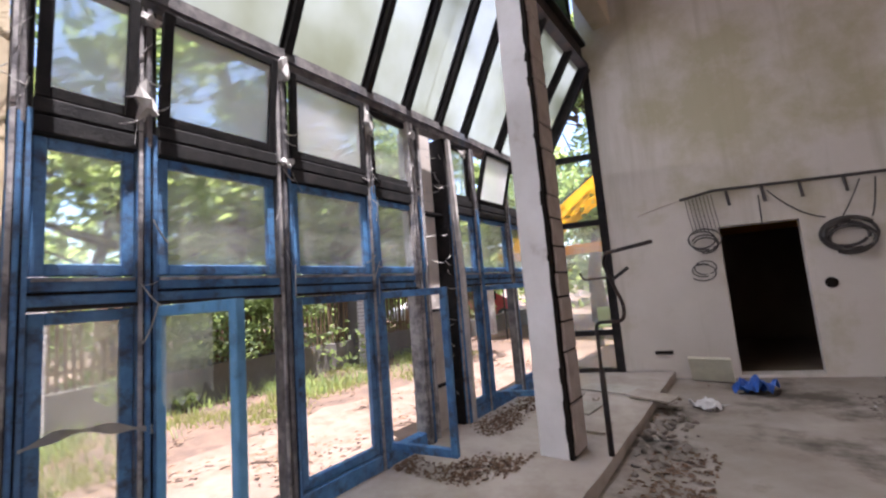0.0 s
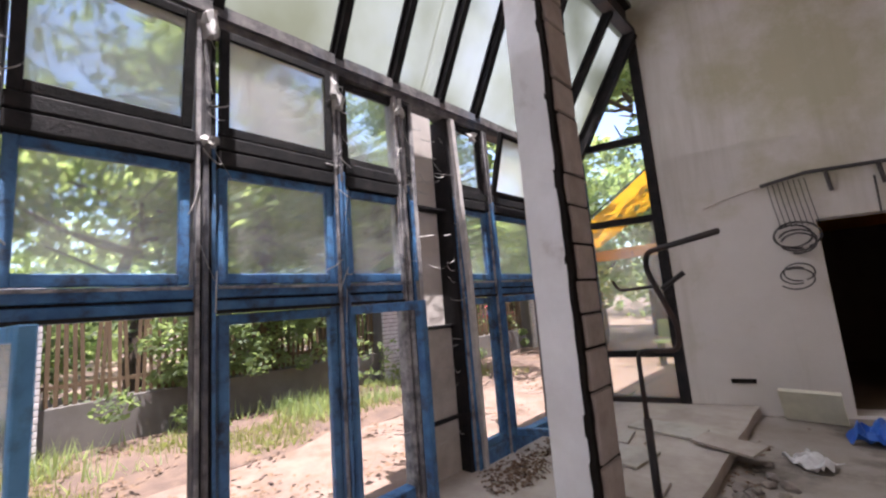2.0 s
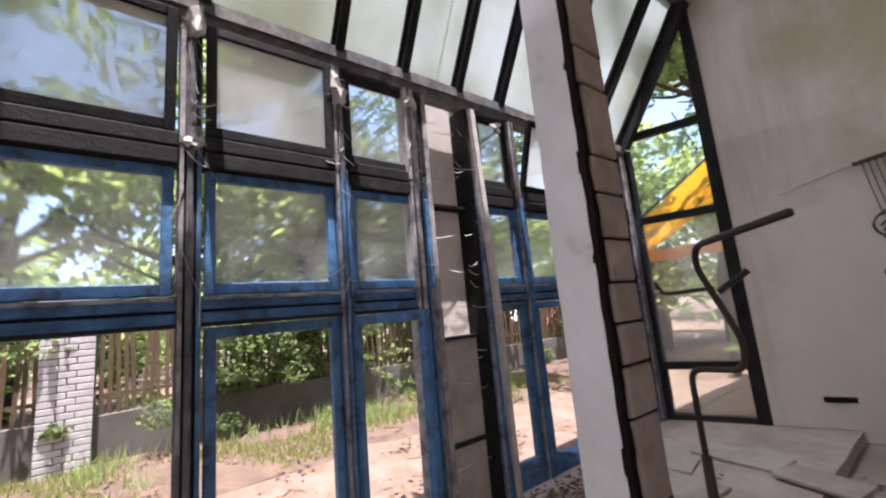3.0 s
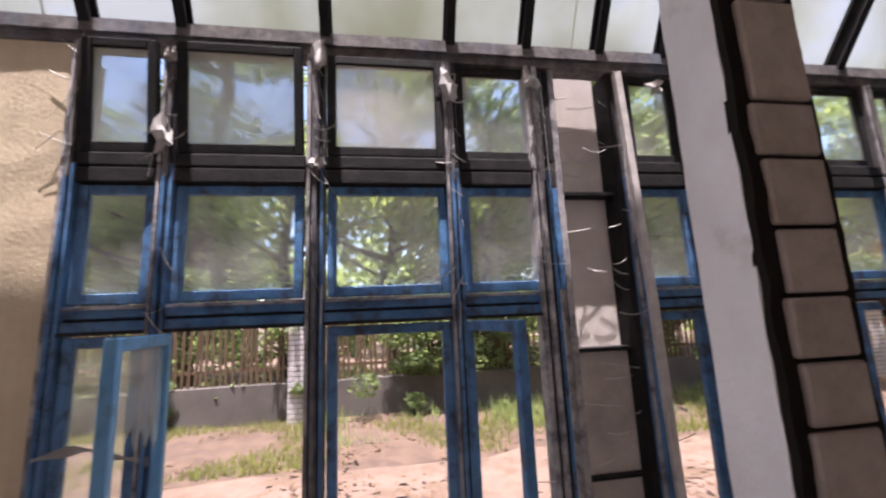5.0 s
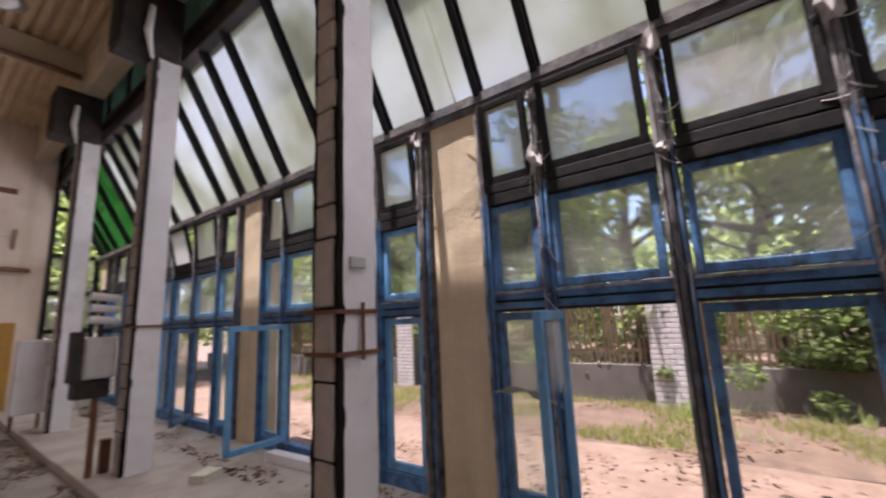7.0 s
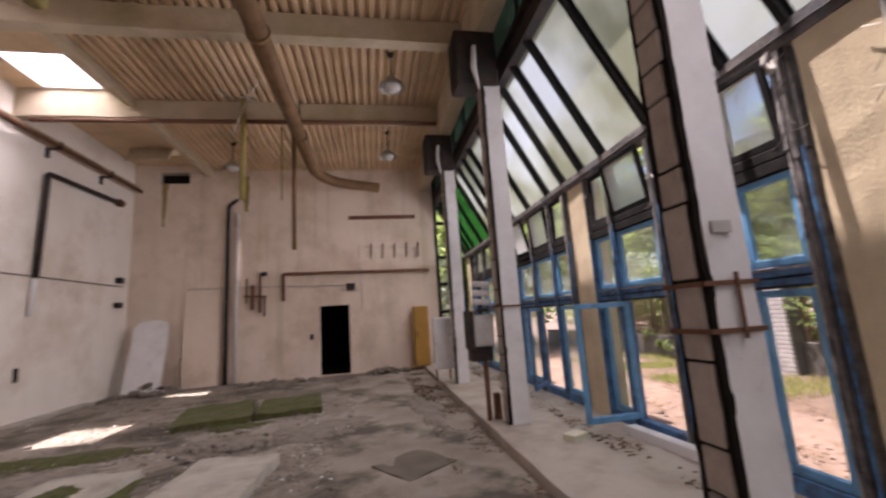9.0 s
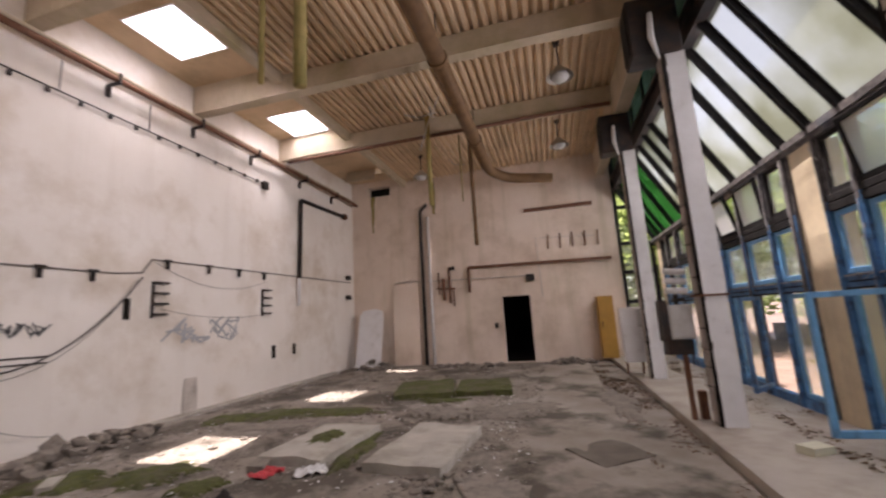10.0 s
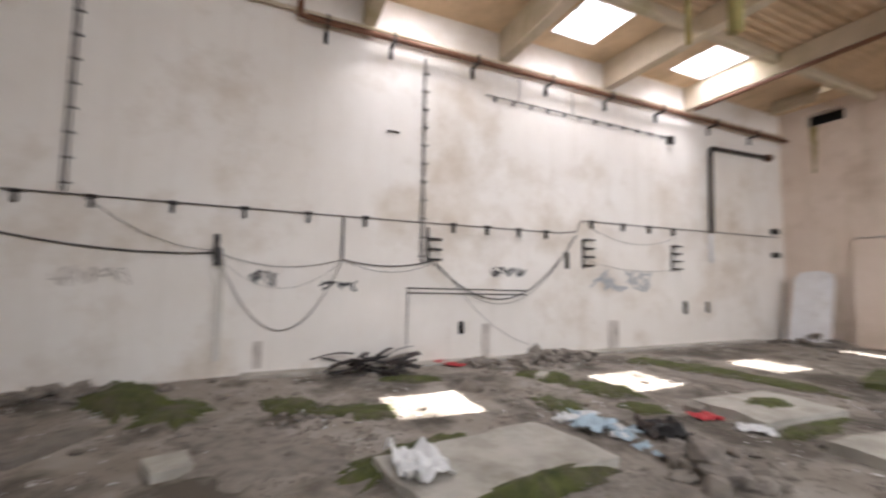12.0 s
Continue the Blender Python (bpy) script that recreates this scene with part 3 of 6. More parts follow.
for k, (y, h) in enumerate(SKYLIGHTS.items()):
    t = thing(f"skylight_{k + 1}", "square skylight shaft with a bright dusty pane" if k else "half shut roof hatch with a shaft coloured darker to look unlit", "skylight", "skylights", "structure")
    bm = bmesh.new()
    e, f = h - 0.004, h - 0.03
    for b in ((6.304, 6.33, y - e, y + e), (7.33, 7.356, y - e, y + e), (6.33, 7.33, y - e, y - f), (6.33, 7.33, y + f, y + e)):
        box(bm, *b, CEIL - 0.01, 6.95)
    # The hatch's shaft takes the darker beam material, so it looks unlit.
    part("shaft", bm, M["white" if k else "beam"], t)
    p = part("pane", bm_box(6.26, 7.40, y - h - 0.04, y + h + 0.04, 6.952, 6.958), M["skyglass"], t)
    p.visible_shadow = False

t = thing("hatch_flap", "brown roof hatch flap hanging open under the ceiling", "hatch flap")
bm = bm_box(-0.50, 0.50, -0.012, 0.012, -0.48, 0.0)
for z in (-0.40, -0.24, -0.08):
    box(bm, -0.50, 0.50, 0.012, 0.03, z - 0.03, z + 0.03)
part("board", bm, M["beam"], t)
for x in (-0.35, 0.35):
    part("hinge", bm_box(x - 0.04, x + 0.04, -0.03, 0.0, -0.06, 0.02), M["rust"], t)
t.matrix_basis = pose(6.83, -8.44, CEIL - 0.025, 30)

# sloped glass and the glazing over it
RAFT = [p + o for p in PIL[:2] for o in (-0.29, 0.25, 0.78, 1.62, 2.46)] + [p + PIL[2] for p in (-0.29, 0.25, 0.78, 1.62)]
RAFT = [y for y in RAFT if y > SY + 0.1] + [0.17, 0.69, 1.21, 1.72, 2.54, 3.33, 3.85, 4.38, 4.88, 5.70, 6.36, 6.98]
slope_dir = Vector((TOP_X - GX, 0, TOP_Z - RAIL_Z - 0.06))
slope_len = slope_dir.length
slope_m = Matrix.Translation((GX, 0, RAIL_Z + 0.06)) @ Matrix.Rotation(-math.atan2(slope_dir.z, slope_dir.x), 4, "Y")
roof = thing("window_roof", "long sloped glazing in dark bars with dirty panes, foliage mottling painted in", "glass roof", kind="structure")
for y in RAFT:
    bm = bmesh.new()
    box(bm, 0, slope_len, y - 0.012, y + 0.012, -0.07, 0.03, slope_m)
    box(bm, 0, slope_len, y - 0.04, y + 0.04, -0.012, 0.006, slope_m)
    box(bm, 0, slope_len, y - 0.03, y + 0.03, -0.085, -0.07, slope_m)
    if y > 6.9:
        box(bm, 0, slope_len, y - 0.05, y + 0.05, -0.14, -0.086, slope_m)
    if y > 6:
        for v in bm.verts:
            v.co.y += SKEW * (v.co.x - GX)
    part("rafter", bm, M["dark_wood"], roof)
for a, b in zip(RAFT, RAFT[1:]):
    green = b < -6.2
    bm = bm_box(0.0, slope_len, a + 0.013, b - 0.013, 0.008, 0.014, m=slope_m)
    for v in bm.verts:
        if v.co.y > 6:
            v.co.y += SKEW * (v.co.x - GX)
    p = part("pane", bm, M["glass_green" if green else "glass_slope"], roof, "green painted pane" if green else "")
    p.visible_shadow = False
bm = bmesh.new()
box(bm, TOP_X - 0.11, TOP_X + 0.11, SY, north_y(TOP_X), TOP_Z - 0.03, TOP_Z + 0.03)
box(bm, TOP_X - 0.03, TOP_X + 0.03, SY, north_y(TOP_X), TOP_Z + 0.03, TOP_Z + 0.34)
box(bm, TOP_X - 0.11, TOP_X + 0.11, SY, north_y(TOP_X), TOP_Z + 0.34, TOP_Z + 0.40)
part("ridge_girder", bm, M["steel"], roof, "dark steel girder at the upper edge")
cl = thing("window_clerestory", "upright glazing over the sloped panes", "window", kind="structure")
y = SY + 0.05
cm = []
while y < north_y(TOP_X):
    cm.append(y)
    part("mullion", bm_box(TOP_X - 0.03, TOP_X + 0.03, y - 0.025, y + 0.025, TOP_Z + 0.40, 6.35), M["steel"], cl)
    y += 1.105
for a, b in zip(cm, cm[1:]):
    p = part("pane", bm_box(TOP_X - 0.003, TOP_X + 0.003, a + 0.025, b - 0.025, TOP_Z + 0.40, 6.3), M["glass_upper"], cl)
    p.visible_shadow = False

# gutter rail under the slope
bm = bmesh.new()
box(bm, GX - 0.07, GX + 0.05, SY, north_y(GX), RAIL_Z - 0.09, RAIL_Z - 0.03)
box(bm, GX - 0.07, GX + 0.075, SY, north_y(GX), RAIL_Z - 0.03, RAIL_Z + 0.05)
bmesh.ops.subdivide_edges(bm, edges=[e for e in bm.edges if abs(e.verts[0].co.y - e.verts[1].co.y) > 5], cuts=90)
rough(bm, 0.008, 3.0)
solid("rail", bm, M["grey_wood"], "bare weathered timber rail under the sloped glass", "rail", kind="structure")


# ---- the window wall ----
ROWS_Z = ((0.22, 1.51), (1.67, 2.33), (2.51, 3.16))
COLS_Y = ((0.32, 0.71), (0.81, 1.50), (1.63, 2.345), (2.435, 2.90))
POSTS = ((0.28, 0.075, 0), (0.76, 0.09, 0), (1.565, 0.105, 1), (2.39, 0.085, 0), (2.965, 0.13, 1))


def sash(parent, y0, y1, z0, z1, wood, pane, m=Matrix(), w=0.05, name="sash"):
    """A framed pane; m swings it on its hinge."""
    bm = bmesh.new()
    for b in ((y0, y0 + w, z0, z1), (y1 - w, y1, z0, z1), (y0 + w, y1 - w, z0, z0 + w * 1.15), (y0 + w, y1 - w, z1 - w, z1)):
        box(bm, -0.024, 0.024, *b)
    soft(bm, 0.005)
    for v in bm.verts:
        v.co = m @ v.co
    s = part(name, bm, wood, parent)
    if pane:
        g = part("pane", bm_box(-0.003, 0.003, y0 + w, y1 - w, z0 + w, z1 - w, m=m), pane, s)
        g.visible_shadow = False
    return s


def hinge_z(y, deg):
    """Turns about an upright hinge at y."""
    return Matrix.Translation((0, y, 0)) @ Matrix.Rotation(radians(deg), 4, "Z") @ Matrix.Translation((0, -y, 0))


def hinge_y(z, deg):
    """Tips about a level hinge at height z."""
    return Matrix.Translation((0.03, 0, z)) @ Matrix.Rotation(radians(deg), 4, "Y") @ Matrix.Translation((0, 0, -z))


# which sashes hang open: bay, column, row -> (kind, degrees)
TIPPED = {(3, 0): 7, (3, 1): 8, (4, 1): 16, (2, 1): 9, (2, 3): 6, (2, 2): 4, (1, 1): 14, (1, 2): 6, (3, 2): 2}
SWUNG = {(3, 3): ("lo", -80), (3, 1): ("lo", -80), (2, 1): ("lo", -88), (4, 1): ("lo", -62), (1, 2): ("lo", -40)}
MISSING = {(3, 2), (4, 2), (4, 0), (2, 3), (1, 0), (3, 3)}
rng = random.Random(7)
for k, p in enumerate(PIL[:-1]):
    win = thing(f"window_{k + 1}", "peeling blue timber window bay, twelve lights, some open", "window", "window bays", "structure", at=Matrix.Translation((GX, p, 0)))
    paint = M["blue_lt"] if k <= 2 else M["blue"]
    posts = POSTS if k < 4 else POSTS[:-1] + ((2.74, 0.10, 1),)
    for y, w, heavy in posts:
        bm = bmesh.new()
        box(bm, -0.06, 0.04, y - w / 2, y + w / 2, PLINTH_Z - 0.02, 2.42)
        box(bm, 0.04, 0.068, y - w * 0.16, y + w * 0.10, PLINTH_Z - 0.02, 2.42)
        soft(bm, 0.006)
        bare = M["pale_wood"] if k == 3 and y > 2.9 else M["grey_wood"]
        part("mullion", bm, bare if heavy else M["blue"], win)
        for s in (-1, 1):
            part("cover_strip", bm_box(0.04, 0.056, y + s * w * 0.36 - 0.009, y + s * w * 0.36 + 0.009, PLINTH_Z - 0.02, 2.44), M["blue" if s > 0 else "pale_wood"], win)
            # Raised near-black strip: a groove's shadow is put into its colour.
            part("groove", bm_box(0.04, 0.0445, y + s * w * 0.22 - 0.006, y + s * w * 0.22 + 0.006, PLINTH_Z - 0.02, 2.44), M["dark_wood"], win)
        bm = bmesh.new()
        box(bm, -0.06, 0.045, y - w / 2, y + w / 2, 2.42, RAIL_Z - 0.09)
        box(bm, 0.045, 0.07, y - w * 0.12, y + w * 0.18, 2.36, RAIL_Z - 0.09)
        soft(bm, 0.006)
        rough(bm, 0.006, 5)
        part("mullion", bm, bare, win, "bare grey upper mullion")
        part("cover_strip", bm_box(0.045, 0.06, y - w * 0.48, y - w * 0.26, 2.45, RAIL_Z - 0.09), M["pale_wood"], win, "bleached pale strip")
        part("groove", bm_box(0.045, 0.05, y + w * 0.24, y + w * 0.42, 2.45, RAIL_Z - 0.09), M["dark_wood"], win)
    yy = [c for y, w, _ in posts for c in (y - w / 2, y + w / 2)][1:-1]
    for a, b in zip(yy[0::2], yy[1::2]):
        for z0, z1, mm in ((PLINTH_Z - 0.02, 0.215, "blue"), (1.515, 1.585, "blue"), (1.60, 1.665, "blue"), (2.335, 2.42, "dark_wood"), (2.43, 2.505, "dark_wood")):
            bm = bm_box(-0.055, 0.045 if mm == "blue" else 0.06, a, b, z0, z1)
            soft(bm, 0.006)
            part("transom", bm, M[mm], win)
        # Near-black filler between the transoms, with the gap's shade in its colour.
        part("groove", bm_box(-0.05, 0.02, a, b, 1.585, 1.60), M["dark_wood"], win)
        part("drip", bm_box(0.045, 0.062, a + 0.01, b - 0.01, 1.645, 1.66), M["pale_wood"], win, "bleached sill bead")
        part("drip", bm_box(0.045, 0.058, a, b, 1.515, 1.535), M["dark_wood"], win)
    for c, (a, b) in enumerate(COLS_Y):
        for r, (z0, z1) in enumerate(ROWS_Z):
            b = 2.685 if (k, c) == (4, 3) else b
            m, wood, pane = Matrix(), paint if r < 2 else M["dark_wood"], M["glass_dusty"]
            if r == 1 and k == 3:
                wood = M["blue"]
            if r == 2 and (k, c) in TIPPED:
                m, pane = hinge_y(z0, TIPPED[k, c]), M["glass_hazy"]
            elif r == 0 and (k, c) in SWUNG:
                side, deg = SWUNG[k, c]
                m, pane = hinge_z(a, deg), None
                wood = M["blue_lt"] if k == 2 or (k, c) == (3, 1) else M["blue"]
                b = a + 0.66 if (k, c) == (3, 3) else b
            elif r == 0:
                pane = None if (k, c) in MISSING else M["glass_dusty" if k < 2 or (k, c) == (3, 0) else "glass_clear"]
            sash(win, a + 0.003, b - 0.003, z0 + 0.003, z1 - 0.003, wood, pane, m, 0.05 if r else 0.055, "casement" if r == 0 else "sash")

# what is left of one broken pane
bm = bmesh.new()
sh = [(1.0, 1.45), (1.0, 1.02), (1.06, 0.96), (1.10, 1.06), (1.18, 1.00), (1.24, 1.10), (1.31, 1.03), (1.36, 1.14), (1.42, 1.08), (1.42, 1.45)]
swing = hinge_z(0.81, -80)
fr, bk = [[bm.verts.new(swing @ Vector((d, y - 0.13, z))) for y, z in sh] for d in (-0.002, 0.002)]
bm.faces.new(fr)
bm.faces.new(bk[::-1])
for i in range(len(sh)):
    j = (i + 1) % len(sh)
    bm.faces.new((fr[i], fr[j], bk[j], bk[i]))
ob = part("shard", bm, M["glass_dusty"], bpy.data.objects["window_4"], "broken dusty glass")
ob.visible_shadow = False

# pilasters between the bays
for k, p in enumerate(PIL):
    if k >= 4:
        continue
    bm = bm_box(GX - 0.22, GX + 0.035, p - 0.235, min(p + 0.235, NY), PLINTH_Z - 0.05, RAIL_Z - 0.09)
    bmesh.ops.subdivide_edges(bm, edges=[e for e in bm.edges if abs(e.verts[0].co.z - e.verts[1].co.z) > 2], cuts=14)
    rough(bm, 0.008, 4)
    solid("pilaster", bm, M["cream"], "cream rendered pilaster between window bays", "pilaster", "pilasters", kind="structure")
p = PIL[4]
t = thing("pilaster_niche", "stripped pilaster, an open stained niche with ledges", "pilaster", kind="structure")
part("back", bm_box(GX - 0.24, GX - 0.15, p - 0.195, p + 0.195, 0.05, RAIL_Z - 0.02), M["niche_lt"], t)
for s in (-1, 1):
    part("side", bm_box(GX - 0.24, GX + 0.03, p + s * 0.215 - 0.02, p + s * 0.215 + 0.02, 0.05, RAIL_Z - 0.09), M["dark_wood" if s > 0 else "pale_wood"], t)
for z in (2.32, 1.30, 0.55):
    part("ledge", bm_box(GX - 0.15, GX - 0.03, p - 0.195, p + 0.195, z - 0.02, z), M["dark_wood"], t)
part("infill", bm_box(GX - 0.15, GX - 0.08, p - 0.195, p + 0.195, 0.05, 1.27), M["niche"], t)
bm = bmesh.new()
tube(bm, [(GX + 0.06, p + 0.26, 3.15), (GX + 0.10, p + 0.29, 1.6), (GX + 0.06, p + 0.34, 0.1)], 0.032, 4)
part("loose_batten", bm, M["batten"], t, "loose bleached batten")

# glazed end bays beside the end walls
t = thing("window_end_south", "narrow glazed end bay in dark frames, trees behind", "window", kind="structure")
for x0, x1 in ((GX, GX + 0.09), (-0.84, -0.75)):
    part("post", bm_box(x0, x1, SY - 0.10, SY + 0.02, 0.05, 6.3 if x1 > -1 else RAIL_Z), M["dark_wood"], t)
for z in (0.15, 1.6, 2.45, 3.3, 4.4):
    part("bar", bm_box(GX + 0.09, -0.84, SY - 0.09, SY + 0.01, z - 0.05, z + 0.05), M["dark_wood"], t)
for z0, z1 in ((0.2, 1.55), (1.65, 2.4), (2.5, 3.25)):
    g = part("pane", bm_box(GX + 0.09, -0.84, SY - 0.041, SY - 0.035, z0, z1), M["glass_dusty"], t)
    g.visible_shadow = False
t = thing("window_end", "narrow glazed end bay in dark frames up to the slope", "window", kind="structure")
for x0, x1 in ((GX, GX + 0.09), (-0.87, -0.77)):
    part("post", bm_box(x0, x1, NY - 0.02, NY + 0.10, 0.05, TOP_Z if x1 > -1 else RAIL_Z), M["dark_wood"], t)
for z in (0.12, 0.68, 2.36, 3.42):
    part("bar", bm_box(GX + 0.09, -0.87, NY - 0.01, NY + 0.09, z - 0.04, z + 0.04), M["dark_wood"] if z > 0.5 else M["steel"], t)
for z0, z1 in ((0.16, 0.64), (0.72, 2.32), (2.40, 3.38)):
    g = part("pane", bm_box(GX + 0.09, -0.87, NY + 0.035, NY + 0.041, z0, z1), M["glass_clear" if z0 > 2 else "glass_dusty"], t)
    g.visible_shadow = False
askew(t)


# ---- columns ----
def column(y):
    """A painted column with a bare block face towards the hall."""
    t = thing("column", "white painted column with a bare block side face", "column", "columns", at=Matrix.Translation((-0.52, y, PLINTH_Z)))
    h = 4.65 - PLINTH_Z
    far = 0.20 if y > 4 else 0.125
    bm = bm_box(-0.14, 0.095, -0.125, far, 0, h)
    bmesh.ops.subdivide_edges(bm, edges=[e for e in bm.edges if abs(e.verts[0].co.z - e.verts[1].co.z) > 2], cuts=40)
    for v in bm.verts:
        v.co += 0.007 * noise.noise_vector(v.co * 6 + Vector((0, y, 0)))
    part("shaft", bm, M["white"], t)
    bm = bm_box(0.085, 0.125, -0.122, far - 0.004, 0, h)
    bmesh.ops.subdivide_edges(bm, edges=[e for e in bm.edges if abs(e.verts[0].co.z - e.verts[1].co.z) > 2], cuts=60)
    rough(bm, 0.012, 9)
    part("joint", bm, M["mortar"], t)
    z, i = 0.02, 0
    r = random.Random(int(y * 10))
    while z < h - 0.05:
        d = min(r.choice((0.2, 0.22, 0.24, 0.40)), h - z)
        bm = bm_box(0.10, 0.145, -0.075 + r.uniform(-0.012, 0.012), far - 0.038 + r.uniform(-0.012, 0.012), z, z + d - 0.016)
        soft(bm, 0.008)
        part("block", bm, M["block"], t)
        z += d
    for zc in (1.22, 1.45):
        if y in (0.86, -2.455) and (y > 0 or zc > 1.3):
            bm = bmesh.new()
            for a in ((-0.16, 0.16, 0.125, 0.14), (-0.16, 0.16, -0.14, -0.125), (0.15, 0.165, -0.14, 0.14)):
                box(bm, *a, zc - 0.012, zc + 0.012)
            part("clamp", bm, M["rust"], t, "rusty steel clamp")
    if y == 0.86:
        part("clamp_bar", bm_box(-0.03, -0.015, 0.14, 0.155, 1.18, 1.5), M["rust"], t)
        part("sign_plate", bm_box(-0.05, 0.06, 0.13, 0.145, 1.70, 1.76), M["greybox"], t)
    return t


for y in COLS:
    column(y)
for y in COLS:
    t = thing("head_box", "dark rusted steel box at the head of a column", "steel box", "column boxes", at=Matrix.Translation((-0.35, y, 4.64)))
    bm = bm_box(-0.28, 0.32, -0.2, 0.2, 0.0, 0.82)
    soft(bm, 0.02)
    part("casing", bm, M["steel"], t)
    bm = bmesh.new()
    box(bm, 0.32, 0.335, -0.16, 0.16, 0.06, 0.74)
    part("cover", bm, M["dark_wood"], t)
    part("rag", bm_tube([(0.05, 0.22, 0.55), (0.08, 0.24, 0.2), (0.02, 0.23, -0.1)], [0.03, 0.04, 0.015], 6), M["paper"], t, "torn pale strip")

# ---- outside ----
bm = bmesh.new()
def yard_z(x, y):
    d = max(0.0, -1.8 - x)
    return -0.02 + 0.02 * d * 0.6 + 0.03 * noise.noise(Vector((x, y, 0)) * 0.7)
xs = [GX - 0.06 - 7.5 * (i / 30) for i in range(31)] + [-14, -25, -60, -200, -900]
ys = [-900, -200, -60, -25] + [-14 + 34 * j / 68 for j in range(69)] + [30, 60, 200, 900]
gv = [[bm.verts.new((x, y, yard_z(max(x, -12), y))) for y in ys] for x in xs]
for i in range(len(xs) - 1):
    for j in range(len(ys) - 1):
        bm.faces.new((gv[i][j], gv[i + 1][j], gv[i + 1][j + 1], gv[i][j + 1]))
ys2 = [7.2, 8.4, 60, 900]
xs2 = [GX - 0.06, 4, 20, 900]
g2 = [[bm.verts.new((x, y, yard_z(-1.75, y) - (0.12 if y < 8 else 0.01))) for y in ys2] for x in xs2]
for i in range(3):
    for j in range(3):
        bm.faces.new((g2[i][j], g2[i + 1][j], g2[i + 1][j + 1], g2[i][j + 1]))
g3 = [[bm.verts.new((x, y, -0.03)) for y in (-900, -60, -20, SY - 0.02)] for x in xs2]
for i in range(3):
    for j in range(3):
        bm.faces.new((g3[i][j], g3[i + 1][j], g3[i + 1][j + 1], g3[i][j + 1]))
solid("ground", bm, M["yard"], "sandy yard outside the windows", "ground", kind="structure", smooth=True)
bm = bmesh.new()
for x0, x1 in ((-12, -3.9),):
    px = [x0 + (x1 - x0) * i / 24 for i in range(25)]
    py = [-14 + 30 * j / 60 for j in range(61)]
    q = [[bm.verts.new((x, y, yard_z(x, y) + 0.03 * min(1, (x1 + 0.5 * noise.noise(Vector((y, 0, 3))) - x) * 2))) for y in py] for x in px]
    for i in range(24):
        for j in range(60):
            bm.faces.new((q[i][j], q[i + 1][j], q[i + 1][j + 1], q[i][j + 1]))
solid("soil", bm, M["soil"], "dark leafy soil under the trees", "ground", kind="structure", smooth=True)

# grass tufts
def blades(name, count, area, hmax, material, label, seed):
    r = random.Random(seed)
    verts, faces = [], []
    while len(faces) < count:
        x, y = r.uniform(*area[0]), r.uniform(*area[1])
        if noise.noise(Vector((x * 0.9, y * 0.9, seed))) < r.uniform(-0.15, 0.3):
            continue
        h, a, w = r.uniform(0.3, 1) * hmax, r.uniform(0, 6.28), r.uniform(0.006, 0.014)
        z, lean = yard_z(x, y) + 0.0, r.uniform(0.1, 0.6) * hmax
        i = len(verts)
        c, s = math.cos(a), math.sin(a)
        verts += [(x - w * s, y + w * c, z), (x + w * s, y - w * c, z), (x + lean * c, y + lean * s, z + h)]
        faces.append((i, i + 1, i + 2))
    me = bpy.data.meshes.new(name)
    me.from_pydata(verts, [], faces)
    me.materials.append(material)
    return tagged(new(name, me), label, "grass", kind="stuff")


blades("weeds", 1500, ((-5.9, -4.6), (1.8, 8.5)), 0.34, M["leaf_lt"], "tall green weeds in front of the yard wall", 13)
blades("grass", 17000, ((-6.2, -4.0), (-8, 9)), 0.15, M["grass"], "sparse sunlit grass along the yard wall", 3)

# yard wall, fence and brick pillars
WX = -6.1
bm = bm_box(WX - 0.3, WX, -14, 16, -0.1, 0.62)
bmesh.ops.subdivide_edges(bm, edges=[e for e in bm.edges if abs(e.verts[0].co.y - e.verts[1].co.y) > 5], cuts=60)
rough(bm, 0.03, 1.3)
solid("yard_wall", bm, M["oldwall"], "low grey garden wall under the fence", "wall", kind="structure")
PILLARS = [-8.9, -3.6, 1.70, 7.0, 12.3]
brick_me = None
for y in PILLARS:
    t = thing("brick_pillar", "white brick fence pillar", "pillar", "fence pillars", at=Matrix.Translation((WX + 0.02, y, 0)))
    part("core", bm_box(-0.29, 0.19, -0.24, 0.24, 0, 2.05), M["oldwall"], t, "grey mortar core")
    if brick_me is None:
        b = bm_box(-0.03, 0.03, -0.118, 0.118, 0.004, 0.070)
        soft(b, 0.005)
        brick_me = mesh_of("brick", b, M["whitebrick"])
    for i in range(26):
        for j in (-0.5, 0.5) if i % 2 else (-1, 0, 1):
            o = new("brick", brick_me)
            o.parent = t
            o.location = (0.175, j * 0.247 if i % 2 else j * 0.165, 0.05 + 0.077 * i)
            if i % 2 == 0:
                o.scale = (1, 0.66, 1)
picket_b = bm_box(-0.01, 0.01, -0.022, 0.022, 0, 1.35)
picket_me = mesh_of("picket", picket_b, M["picket"])
for a, b in zip(PILLARS, PILLARS[1:]):
    t = thing("fence", "brown picket fence on the yard wall", "fence", "fence panels", at=Matrix.Translation((WX - 0.1, a, 0.62)))
    for z in (0.2, 1.1):
        part("fence_rail", bm_box(-0.05, -0.012, 0.25, b - a - 0.25, z, z + 0.05), M["picket"], t)
    y = 0.3
    r = random.Random(int(a * 7))
    while y < b - a - 0.28:
        o = new("picket", picket_me)
        o.parent = t
        o.location, o.rotation_euler = (0, y, r.uniform(-0.03, 0.03)), (r.uniform(-0.05, 0.05), 0, r.uniform(-0.2, 0.2))
        y += r.uniform(0.075, 0.105)


